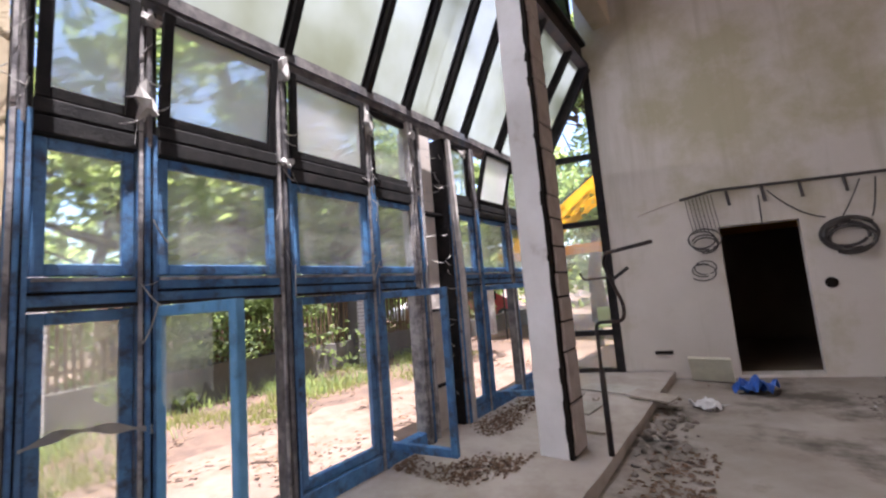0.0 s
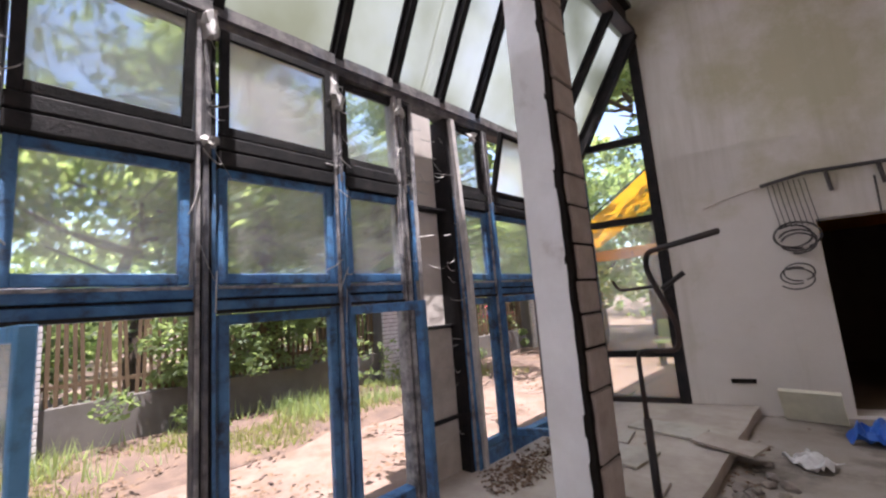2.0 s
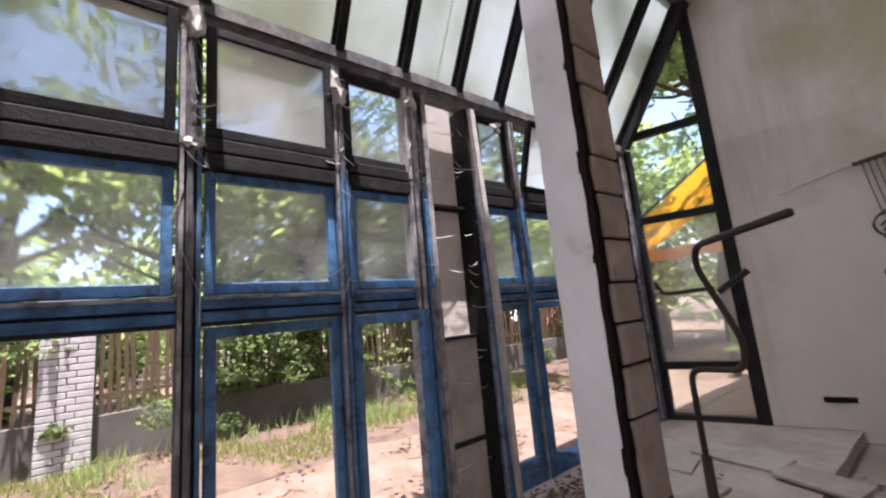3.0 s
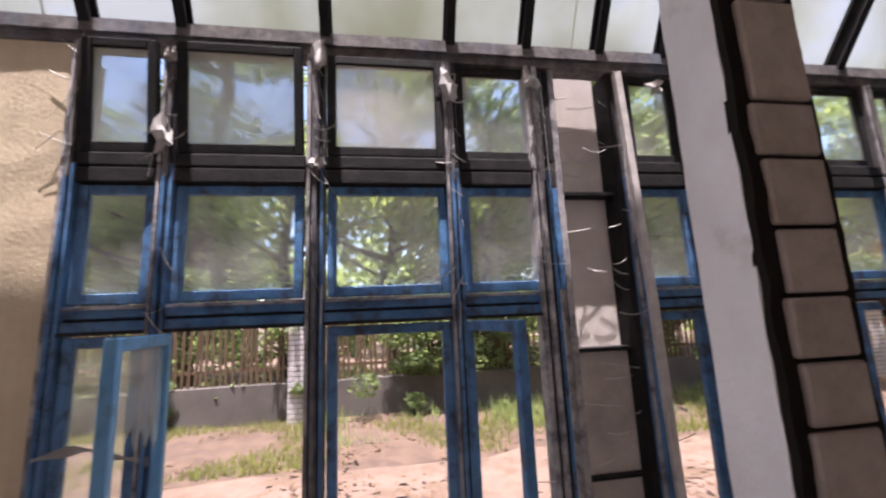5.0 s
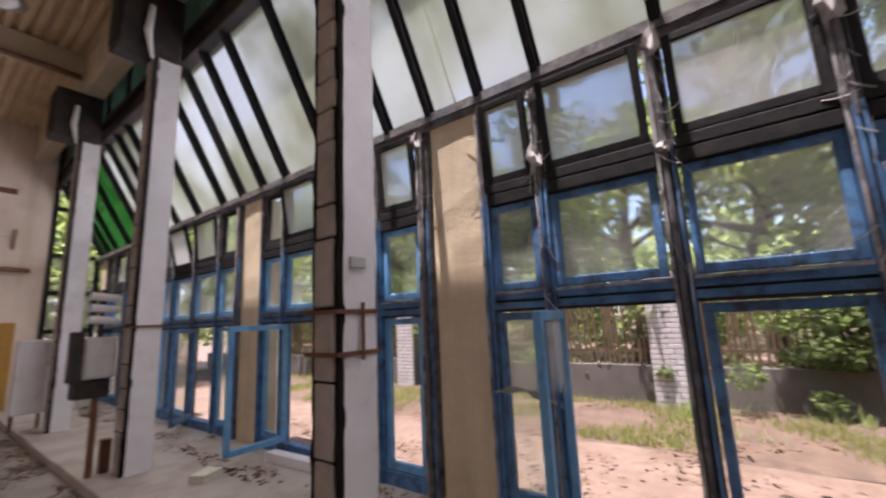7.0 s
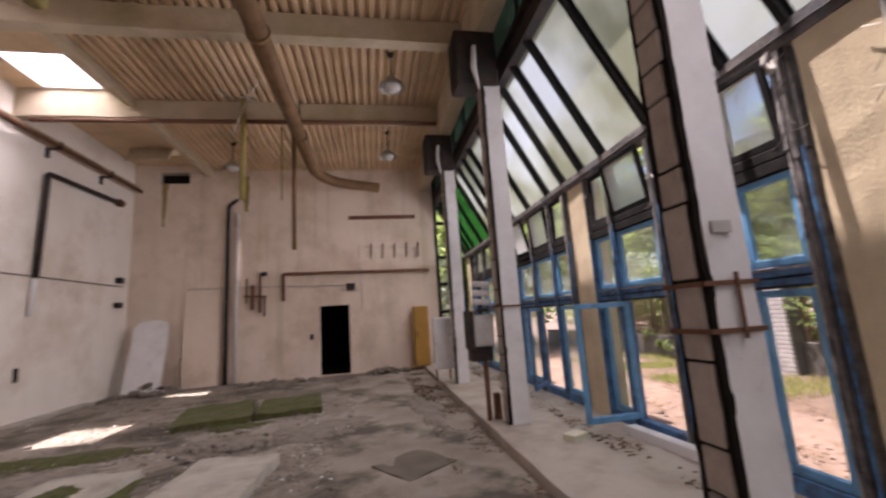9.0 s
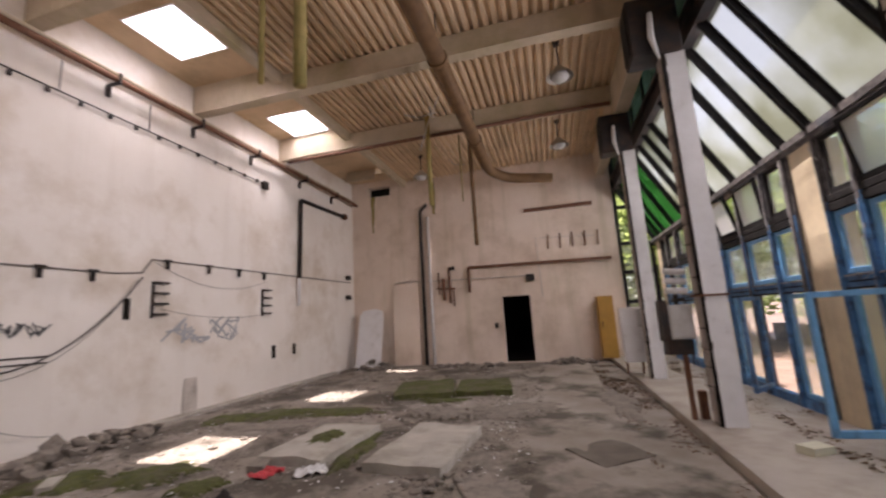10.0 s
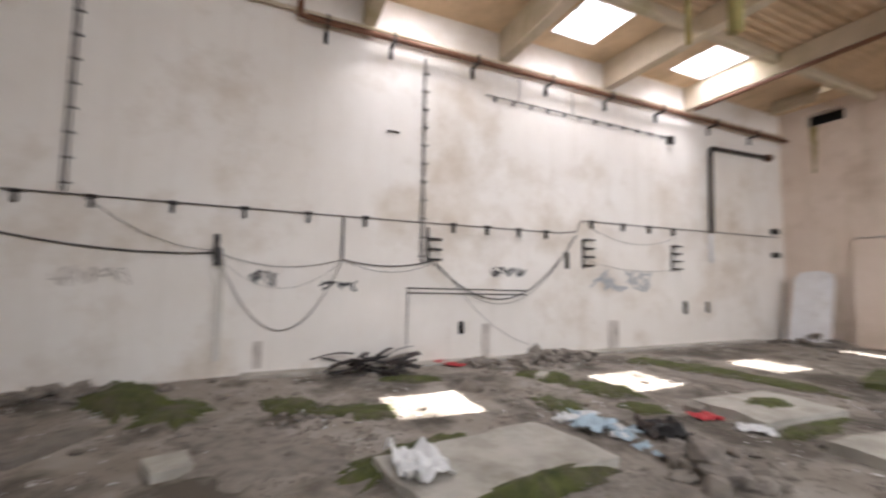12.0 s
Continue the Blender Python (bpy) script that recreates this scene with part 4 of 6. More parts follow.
# trees
def leaf_cloud(name, clumps, per, size, material, seed):
    """Many small leaves round clump centres (centre, radius)."""
    r = random.Random(seed)
    verts, faces = [], []
    for c, rad in clumps:
        for _ in range(per):
            d = Vector((r.gauss(0, 1), r.gauss(0, 1), r.gauss(0, 1))).normalized() * rad * r.uniform(0.35, 1.0) ** 0.6
            p = Vector(c) + Vector((d.x, d.y, d.z * 0.75))
            u = Vector((r.gauss(0, 1), r.gauss(0, 1), r.gauss(0, 0.5))).normalized()
            w = u.orthogonal().normalized()
            w.rotate(Matrix.Rotation(r.uniform(0, 6.28), 3, u))
            s = size * r.uniform(0.6, 1.3)
            i = len(verts)
            verts += [p - u * s, p + w * s * 0.45, p + u * s, p - w * s * 0.45]
            faces.append((i, i + 1, i + 2, i + 3))
    me = bpy.data.meshes.new(name)
    me.from_pydata([tuple(v) for v in verts], [], faces)
    me.materials.append(material)
    return me


def tree(height, spread, trunk_r, first, seed, material, leaves=0.12, nclump=40, per=170):
    """A tapered trunk, limbs and an uneven crown; stands at the origin."""
    r = random.Random(seed)
    t = thing("tree", "leafy deciduous tree with a brown trunk", "tree", "yard trees")
    tips = []
    bm = bmesh.new()
    path = [Vector((r.uniform(-0.15, 0.15) * k, r.uniform(-0.15, 0.15) * k, height * 0.8 * k / 6)) for k in range(7)]
    tube(bm, path, [trunk_r * (1.25 if k == 0 else 1 - 0.12 * k) for k in range(7)], 12)
    for _ in range(16):
        z = r.uniform(first, height * 0.75)
        a, ln = r.uniform(0, 6.28), spread * r.uniform(0.5, 1.0)
        base = Vector((0, 0, z))
        mid = base + Vector((math.cos(a), math.sin(a), 0.35)) * ln * 0.5
        tip = base + Vector((math.cos(a + 0.3), math.sin(a + 0.3), 0.45)) * ln
        tube(bm, [base, mid, tip], [trunk_r * 0.35, trunk_r * 0.22, 0.02], 6)
        tips += [mid, tip]
    part("trunk", bm, M["bark"], t, smooth=True)
    clumps = [(r.choice(tips) + Vector((r.gauss(0, 0.6), r.gauss(0, 0.6), r.gauss(0.2, 0.5))), r.uniform(0.5, 1.05)) for _ in range(nclump)]
    o = new("crown", leaf_cloud("crown", clumps, per, leaves, material, seed))
    o.parent = t
    return t


t1 = tree(6.6, 3.0, 0.24, 1.9, 11, M["leaf"])
t1.matrix_basis = pose(-6.75, 7.1, 0.1)
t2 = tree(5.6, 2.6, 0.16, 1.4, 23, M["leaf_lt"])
t2.matrix_basis = pose(-8.2, 3.2, 0.1)
spots = ((t2, -8.8, -1.8, 40), (t2, -8.2, -6.2, 110), (t2, -9.3, 9.8, 300), (t1, -9.6, -9.8, 70),
         (t2, -4.5, 13.5, 20), (t1, -8.0, 15.5, 130), (t2, -11.0, -4.0, 260), (t1, -12.5, 9.0, 10), (t2, -5.0, -13.0, 10), (t1, 3.0, 20.0, 10))
for ob, x, y, a in spots:
    copy_thing(ob, pose(x, y, 0.05, 0, 0, a))
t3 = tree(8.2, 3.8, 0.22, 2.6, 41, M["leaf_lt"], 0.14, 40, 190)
t3.matrix_basis = pose(-11.3, 0.2, 0.05)
for x, y, a in ((-11.0, 5.6, 80), (-11.4, -6.5, 190), (-10.8, 11.5, 260), (-9.5, -13.5, 20), (-2.4, -16.0, 140), (-3.0, 18.5, 45)):
    copy_thing(t3, pose(x, y, 0.02, 0, 0, a))
for x, y, a in ((-1.2, -13.4, 30), (-3.4, -12.2, 200), (1.5, -15.5, 90)):
    copy_thing(t2, pose(x, y, -0.02, 0, 0, a))
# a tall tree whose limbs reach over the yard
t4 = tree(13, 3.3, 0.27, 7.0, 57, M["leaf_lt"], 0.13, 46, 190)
t4.matrix_basis = pose(-8.3, 5.4, 0.05)
for x, y, a in ((-8.5, -1.2, 130), (-8.0, 10.9, 250), (-8.6, -7.4, 40), (-3.6, 16.2, 80)):
    copy_thing(t4, pose(x, y, 0.03, 0, 0, a))
# hedge behind the fence and far woods
r = random.Random(5)
cl = [((WX - 0.9 + r.gauss(0, 0.35), r.uniform(-12, 14), r.uniform(0.5, 2.6)), r.uniform(0.35, 0.7)) for _ in range(170)]
ivy = [((WX + 0.15 + r.gauss(0, 0.12), r.uniform(2.9, 5.6), r.uniform(0.75, 1.9)), r.uniform(0.18, 0.36)) for _ in range(46)]
ivy += [((WX + 0.2 + r.gauss(0, 0.1), r.uniform(-8, 12), r.uniform(0.1, 0.75)), r.uniform(0.12, 0.26)) for _ in range(26)]
tagged(new("ivy", leaf_cloud("ivy", ivy, 130, 0.05, M["leaf"], 33)), "dark green creeper hanging over the fence", "creeper", kind="stuff")
tagged(new("hedge", leaf_cloud("hedge", cl, 150, 0.07, M["leaf"], 9)), "dense green shrubs behind the picket fence", "shrubs", kind="stuff")
cl = [((r.uniform(-34, -15), r.uniform(-40, 50), r.uniform(0.5, 4.8)), r.uniform(1.0, 2.0)) for _ in range(330)]
tagged(new("far_woods", leaf_cloud("far_woods", cl, 70, 0.34, M["leaf_lt"], 19)), "dense woods in the distance", "woods", kind="stuff")
cl = [((r.uniform(-14, 20), r.uniform(24, 34), r.uniform(0.5, 9)), r.uniform(1.2, 2.6)) for _ in range(160)]
tagged(new("far_woods", leaf_cloud("far_woods_north", cl, 70, 0.34, M["leaf_lt"], 29)), "green trees past the yard", "woods", kind="stuff")


# ---- pipes and cables of the hall ----
def pipe(name, pts, r, material, label, category="pipe", group="", rad=0.12, seg=10):
    return solid(name, bm_tube(bend(pts, rad), r, seg), material, label, category, group, smooth=True)


W = EX - 0.005
t = thing("heating_pipe", "long brown pipe on brackets high along the wall", "pipe")
part("pipe", bm_tube([(7.65, SY + 0.05, 5.54), (7.65, 3.3, 5.54), (7.65, 3.42, 5.54), (7.65, 3.42, 5.9), (7.65, 3.42, 6.3)], 0.05, 10), M["rust"], t, smooth=True)
part("pipe", bm_tube([(7.74, SY + 0.05, 5.68), (7.74, NFAR - 0.2, 5.68)], 0.03, 8), M["beam"], t, "thinner pale pipe", smooth=True)
for y in (-8.2, -6.5, -4.6, -3.0, -1.4, 0.3, 1.9, 3.0):
    bm = bm_box(7.58, EX, y - 0.02, y + 0.02, 5.45, 5.49)
    box(bm, 7.56, 7.59, y - 0.02, y + 0.02, 5.45, 5.62)
    box(bm, 7.80, EX, y - 0.03, y + 0.03, 5.28, 5.46)
    part("bracket", bm, M["steel"], t)

t = thing("upper_conduit", "thin dark conduit with clips on the white wall", "conduit")
part("conduit", bm_tube([(W - 0.03, 0.0, 5.02), (W - 0.03, -5.0, 4.96)], 0.012, 6), M["steel"], t)
for i in range(12):
    part("clip", bm_box(W - 0.05, W, -0.2 - 0.42 * i - 0.02, -0.2 - 0.42 * i + 0.02, 4.93, 5.0), M["steel"], t)
for y in (-0.75, -2.1):
    part("hanger", bm_tube([(W - 0.03, y, 5.0), (W - 0.03, y, 5.5)], 0.008, 5), M["steel"], t)
part("junction_box", bm_box(W - 0.10, W, -5.14, -4.98, 4.82, 5.0), M["steel"], t)

t = thing("lower_conduit", "long dark conduit with hooks along the wall", "conduit")
part("conduit", bm_tube([(W - 0.04, 6.9, 2.47), (W - 0.04, 2.7, 2.45), (W - 0.04, -1.7, 2.45), (W - 0.04, -2.15, 2.5), (W - 0.04, -2.3, 2.74), (W - 0.04, -9.3, 2.80)], 0.012, 6), M["clip"], t)
for y in (6.6, 5.85, 4.95, 4.05, 3.15, 2.25, 0.65, -0.05, -0.75, -1.4, -2.6, -3.5, -4.3, -5.1):
    z = 2.46 if y > -2 else 2.75
    bm = bm_box(W - 0.07, W, y - 0.06, y + 0.06, z - 0.02, z + 0.02)
    box(bm, W - 0.06, W - 0.01, y - 0.02, y + 0.02, z - 0.15, z - 0.02)
    part("hook", bm, M["steel"], t)

for y, z0, z1 in ((1.22, 1.75, 5.45), (6.13, 2.5, 5.6)):
    t = thing("cable_ladder", "upright cable run with clips on the wall", "cable run", "cable runs", at=Matrix.Translation((W, y, z0)))
    part("cable", bm_tube([(-0.02, 0, 0), (-0.02, 0.02, z1 - z0)], 0.012, 6), M["clip"], t)
    part("cable", bm_tube([(-0.015, 0.05, 0), (-0.015, 0.06, z1 - z0)], 0.009, 5), M["cable"], t)
    n = int((z1 - z0) / 0.33)
    for i in range(n):
        part("clip", bm_box(-0.035, 0, -0.05, 0.07, 0.1 + i * 0.33, 0.12 + i * 0.33), M["clip"], t)

t = thing("corner_pipe", "dark flaking pipe stepping down in the corner", "pipe")
part("pipe", bm_tube(bend([(W - 0.07, -8.9, 5.0), (W - 0.07, -6.5, 4.93), (W - 0.07, -6.44, 2.75)], 0.1), 0.055, 10), M["steel"], t, smooth=True)
part("pipe", bm_tube([(W - 0.07, -6.42, 2.72), (W - 0.07, -6.4, 2.0)], 0.04, 8), M["white"], t, "white pipe end", smooth=True)
part("flange", bm_tube([(W - 0.07, -8.86, 5.0), (W - 0.07, -9.0, 5.0)], 0.1, 10), M["rust"], t)
for z in (2.95, 2.3):
    tt = thing("wall_socket", "small dark box on the wall", "junction box", "wall boxes", at=Matrix.Translation((W, -9.15, z)))
    part("case", bm_box(-0.12, 0, -0.09, 0.09, -0.07, 0.07), M["steel"], tt)

# draped cables
CABLES = [
    [((7.80, 7.2, 2.05), (7.80, 4.37, 1.78), 0.12), 0.024], [((7.80, 4.37, 1.78), (7.80, 2.61, 1.75), 0.16), 0.014], [((7.80, 2.61, 1.75), (7.80, 1.05, 1.78), 0.10), 0.022],
    [((7.80, 2.61, 1.75), (7.80, 1.05, 1.74), 0.18), 0.012], [((7.80, 4.37, 1.75), (7.80, 2.61, 1.74), 1.1), 0.018], [((7.80, 5.85, 2.4), (7.80, 4.37, 1.82), 0.16), 0.012],
    [((7.80, 1.0, 1.75), (7.80, -2.15, 2.42), 0.95), 0.022], [((7.80, 0.9, 1.68), (7.80, -2.1, 2.38), 0.98), 0.012], [((7.80, 0.8, 1.6), (7.70, -1.0, 0.25), 0.25), 0.010],
    [((7.80, -2.35, 2.7), (7.80, -5.15, 2.55), 0.3), 0.010], [((7.80, -2.5, 1.9), (7.80, -5.2, 1.8), 0.12), 0.009], [((7.80, 4.35, 1.7), (7.80, 2.65, 1.7), 0.42), 0.008],
]
for (a, b, d), rr in CABLES:
    solid("hanging_cable", bm_tube(sag(a, b, d, 14), rr * (0.55 if rr > 0.02 else 0.42), 6), M["cable" if rr > 0.02 else "clip"], "black cable sagging along the white wall", "cable", "draped cables", smooth=True)
for y, z0, z1 in ((2.61, 1.72, 2.45),):
    pipe("cable_drop", [(W - 0.03, y, z1), (W - 0.03, y, z0)], 0.018, M["steel"], "dark conduit drop from the long conduit", "conduit")
t = thing("wall_post", "pale grey wall post with a dark cable head", "post")
part("post", bm_box(W - 0.05, W, 4.27, 4.36, 0.25, 1.7), M["plaster_n"], t)
part("cable_head", bm_tube([(W - 0.06, 4.35, 1.6), (W - 0.06, 4.37, 1.85)], 0.06, 8), M["cable"], t, "knot of black cable")
part("stub", bm_box(W - 0.05, W, 4.35, 4.42, 1.85, 2.05), M["steel"], t)

for y, n in ((-2.45, 4), (-5.15, 4), (1.05, 3)):
    t = thing("cable_bracket", "dark pronged cable bracket on the wall", "bracket", "cable brackets", at=Matrix.Translation((W, y, 1.75)))
    part("upright", bm_box(-0.03, 0, 0.06, 0.10, 0, 0.62), M["steel"], t)
    for i in range(n):
        bm = bm_box(-0.10, 0, -0.16, 0.08, 0.04 + i * 0.18, 0.075 + i * 0.18)
        part("prong", bm, M["steel"], t)
t = thing("wall_rails", "pair of thin dark rails on the wall", "rail")
for z in (1.22, 1.30):
    part("rail", bm_tube([(W - 0.02, 1.5, z), (W - 0.02, -0.95, z - 0.03)], 0.012, 5), M["steel"], t)
part("post", bm_tube([(W - 0.02, 1.48, 1.3), (W - 0.02, 1.48, 0.35)], 0.008, 5), M["steel"], t)
# Flat near-black plates: the shade inside each recess is put into the colour.
for y, z, w, h in ((0.45, 0.60, 0.10, 0.22), (-5.5, 0.9, 0.12, 0.3), (-6.3, 0.9, 0.10, 0.26), (1.82, 4.0, 0.22, 0.03), (-1.95, 1.9, 0.10, 0.34)):
    solid("wall_recess", bm_box(W - 0.012, W, y - w / 2, y + w / 2, z - h / 2, z + h / 2), M["mortar"], "small near-black plate painting the shade of a broken-out recess", "recess", "wall recesses")
for y, z, w, h in ((-0.06, 0.33, 0.16, 0.66), (-3.2, 0.3, 0.3, 0.7), (3.78, 0.3, 0.12, 0.4)):
    bm = bm_box(W - 0.008, W, y - w / 2, y + w / 2, z - h / 2, z + h / 2)
    bmesh.ops.subdivide_edges(bm, edges=bm.edges[:], cuts=5)
    for v in bm.verts:
        v.co.y += 0.12 * w * noise.noise(v.co * 9)
    solid("wall_patch", bm, M["niche"], "bare grey patch of broken plaster", "plaster patch", "plaster patches")


def scribble(at, w, h, n, material, label, seed, r=0.012):
    """Unreadable spray marks: loose strokes on the wall."""
    rr = random.Random(seed)
    t = thing("graffiti", label, "graffiti", "graffiti", at=Matrix.Translation((W, at[1], at[2])))
    for i in range(n):
        y = -w / 2 + w * (i + rr.uniform(0, 0.8)) / n
        pts = [Vector((0, y + rr.uniform(-1, 1) * w / n * 1.4, rr.uniform(-0.5, 0.5) * h)) for _ in range(5)]
        bm = bm_tube(bend(pts, 0.07, 4), r * rr.uniform(0.7, 1.2), 4)
        for v in bm.verts:
            v.co.x = -0.003 - 0.0007 * i + v.co.x * 0.1
        part("stroke", bm, material, t)
    return t


scribble((0, -0.5, 1.62), 0.75, 0.22, 11, M["paint_black"], "black scrawled spray tag on white plaster", 1)
scribble((0, 3.75, 1.42), 0.35, 0.3, 7, M["paint_black"], "black scrawled spray tag on white plaster", 2)
scribble((0, 2.65, 1.32), 0.5, 0.18, 7, M["paint_black"], "black scrawled spray tag on white plaster", 3)
scribble((0, 5.85, 1.42), 0.8, 0.30, 9, M["niche"], "faded grey spray marks on white plaster", 4)
scribble((0, -3.6, 1.52), 1.7, 0.5, 9, M["paint_grey"], "pale blue-grey spray lettering, worn away", 5, 0.022)

# south wall
S = SY + 0.005
# Added box behind the vent: blocks the sky, darkness put into its colour.
solid("vent_box", bm_box(6.3, 7.35, SY - 0.5, SY - 0.3, 5.6, 6.3), M["black"], "near-black box added behind the vent opening to block the sky", "vent", kind="structure")
pipe("down_pipe", [(5.30, S + 0.09, 0.02), (5.30, S + 0.09, 5.05), (5.05, S + 0.09, 5.25)], 0.055, M["steel"], "dark rusty pipe up the end wall")
pipe("down_pipe", [(5.05, S + 0.07, 0.02), (5.05, S + 0.07, 4.8)], 0.045, M["white"], "white painted pipe up the end wall")
t = thing("supply_pipe", "brown pipe along the end wall over the doorway", "pipe")
part("pipe", bm_tube(bend([(3.78, S + 0.07, 2.2), (3.78, S + 0.07, 2.98), (-0.5, S + 0.07, 2.92)], 0.06), 0.045, 8), M["rust"], t, smooth=True)
part("conduit", bm_tube(bend([(6.35, S + 0.03, 2.60), (6.3, S + 0.03, 2.68), (1.75, S + 0.03, 2.58)], 0.06), 0.016, 6), M["niche"], t, "thin conduit")
part("conduit", bm_tube([(1.55, S + 0.03, 1.9), (1.60, S + 0.03, 3.75)], 0.014, 6), M["niche"], t)
part("junction_box", bm_box(1.75, 2.0, S, S + 0.09, 2.42, 2.62), M["steel"], t)
t = thing("valve_pipes", "group of short rusty pipes with a valve", "pipes")
for x, z0, z1, r in ((4.42, 1.9, 3.05, 0.035), (4.62, 2.0, 2.7, 0.05), (4.30, 1.8, 2.4, 0.02), (4.78, 2.2, 2.9, 0.02)):
    part("pipe", bm_tube([(x, S + 0.06, z0), (x, S + 0.06, z1)], r, 8), M["rust"], t, smooth=True)
part("valve", bm_tube([(4.40, S + 0.06, 3.0), (4.24, S + 0.06, 3.02)], 0.06, 8), M["steel"], t)
part("cross_pipe", bm_tube([(4.25, S + 0.06, 2.35), (4.85, S + 0.06, 2.4)], 0.03, 8), M["rust"], t)
solid("wall_bar", bm_box(-0.15, 1.88, S, S + 0.08, 4.58, 4.68), M["rust"], "rusty angle bar high on the end wall", "bar")
t = thing("tool_rack", "row of thin rusty brackets on the wall", "bracket")
part("rail", bm_tube([(1.5, S + 0.02, 3.72), (-0.25, S + 0.02, 3.62)], 0.008, 5), M["niche"], t)
for i in range(5):
    x = 1.25 - i * 0.36
    part("bracket", bm_tube([(x, S + 0.03, 3.35), (x - 0.02, S + 0.03, 3.8)], 0.02, 5), M["rust"], t)
solid("light_switch", bm_box(2.96, 3.06, S, S + 0.05, 1.05, 1.2), M["steel"], "dark light switch beside the doorway", "switch")
bm = bmesh.new()
outline = [(-0.42, 0), (0.42, 0), (0.42, 1.7), (0.30, 1.88), (-0.12, 1.93), (-0.36, 1.85), (-0.42, 1.6)]
vs = [[bm.verts.new((x, d, z)) for x, z in outline] for d in (0, 0.04)]
bm.faces.new(vs[0])
bm.faces.new(vs[1][::-1])
for i in range(len(outline)):
    j = (i + 1) % len(outline)
    bm.faces.new((vs[0][i], vs[0][j], vs[1][j], vs[1][i]))
ob = solid("leaning_board", bm, M["white"], "pale board with a rounded top leaning on the wall", "board")
ob.matrix_basis = pose(7.05, -8.95, 0.01, 16, 0, 4)
ob = solid("door_panel", bm_box(-0.45, 0.45, 0, 0.04, 0, 2.62), M["plaster_s"], "tall pale panel standing against the end wall", "panel")
ob.matrix_basis = pose(5.92, -9.52, 0.01, 2.5, 0, 0)
t = thing("orange_cabinet", "ochre-orange steel locker by the end wall", "cabinet", at=Matrix.Translation((-0.12, -9.35, 0.10)))
bm = bm_box(-0.22, 0.2, -0.25, 0.2, 0, 1.7)
soft(bm, 0.012)
part("body", bm, M["orange"], t)
part("door", bm_box(-0.20, 0.18, 0.2, 0.215, 0.05, 1.65), M["orange"], t)
part("handle", bm_tube([(0.12, 0.23, 0.85), (0.12, 0.23, 1.0)], 0.012, 6), M["steel"], t, "steel handle")

for x, z0, z1, w in ((7.05, 4.5, 5.77, 0.16), (4.85, 4.9, 6.0, 0.22)):
    bm = bm_box(x - w / 2, x + w / 2, S - 0.002, S + 0.004, z0, z1)
    bmesh.ops.subdivide_edges(bm, edges=[e for e in bm.edges if abs(e.verts[0].co.z - e.verts[1].co.z) > 0.5], cuts=16)
    for v in bm.verts:
        k = (v.co.z - z0) / (z1 - z0)
        v.co.x = x + (v.co.x - x) * (0.35 + 0.65 * k) + 0.05 * noise.noise(Vector((x, v.co.z * 5, v.co.x * 9)))
    solid("algae_streak", bm, M["ochre"], "greenish-ochre streak of algae down the wall", "stain", "wall stains")

# ceiling ducts and drop pipes
t = thing("ventilation_duct", "long brown round duct under the ceiling with an elbow", "duct")
for a, b in ((6.5, 3.63), (3.57, 0.63), (0.57, -2.47), (-2.53, -5.57)):
    part("duct_length", bm_tube([(2.62, a, 5.42), (2.62, b, 5.42)], 0.14, 18), M["duct"], t, smooth=True)
part("elbow", bm_tube(bend([(2.62, -5.63, 5.42), (2.62, -7.75, 5.42), (2.2, -8.4, 5.36), (0.95, -8.7, 5.28)], 0.55, 7), 0.14, 18), M["duct"], t, smooth=True)
for y in (-5.6, -2.5, 0.6, 3.6):
    part("collar", bm_tube([(2.62, y - 0.03, 5.42), (2.62, y + 0.03, 5.42)], 0.165, 18), M["duct"], t)
    part("hanger", bm_tube([(2.62, y, 5.55), (2.62, y, 6.2)], 0.012, 5), M["steel"], t)
pipe("drop_pipe", [(2.94, -6.7, 6.22), (2.94, -6.7, 3.18)], 0.05, M["duct"], "brown pipe hanging down from the duct", group="drop pipes")
pipe("drop_pipe", [(3.70, -5.5, 6.22), (3.70, -5.5, 4.0)], 0.055, M["ochre"], "mossy ochre pipe hanging from the ceiling", group="drop pipes")
pipe("drop_pipe", [(3.42, -0.14, 6.22), (3.42, -0.14, 3.77)], 0.065, M["ochre"], "mossy ochre pipe hanging from the ceiling", group="drop pipes")
pipe("drop_pipe", [(3.87, -0.14, 6.22), (3.87, -0.14, 3.9)], 0.03, M["ochre"], "mossy ochre pipe hanging from the ceiling", group="drop pipes")
pipe("drop_pipe", [(3.25, -6.9, 6.22), (3.25, -6.9, 4.4)], 0.02, M["ochre"], "mossy ochre pipe hanging from the ceiling", group="drop pipes")
pipe("ceiling_conduit", [(-0.3, -5.58, 5.72), (7.5, -5.58, 5.66)], 0.045, M["rust"], "brown conduit under the concrete beam", "conduit")
for a, b in (((3.4, -5.3, 6.1), (3.75, -4.1, 5.5)), ((3.2, -4.8, 6.2), (3.8, -5.2, 5.2)), ((3.9, -8.4, 6.23), (3.2, -7.2, 5.5)), ((3.5, -5.5, 6.1), (3.3, -4.4, 5.75))):
    pipe("loose_conduit", [a, Vector(a).lerp(Vector(b), 0.5) + Vector((0.08, 0, -0.08)), b], 0.014, M["niche"], "bent loose conduit under the ceiling", "conduit", "loose conduits")


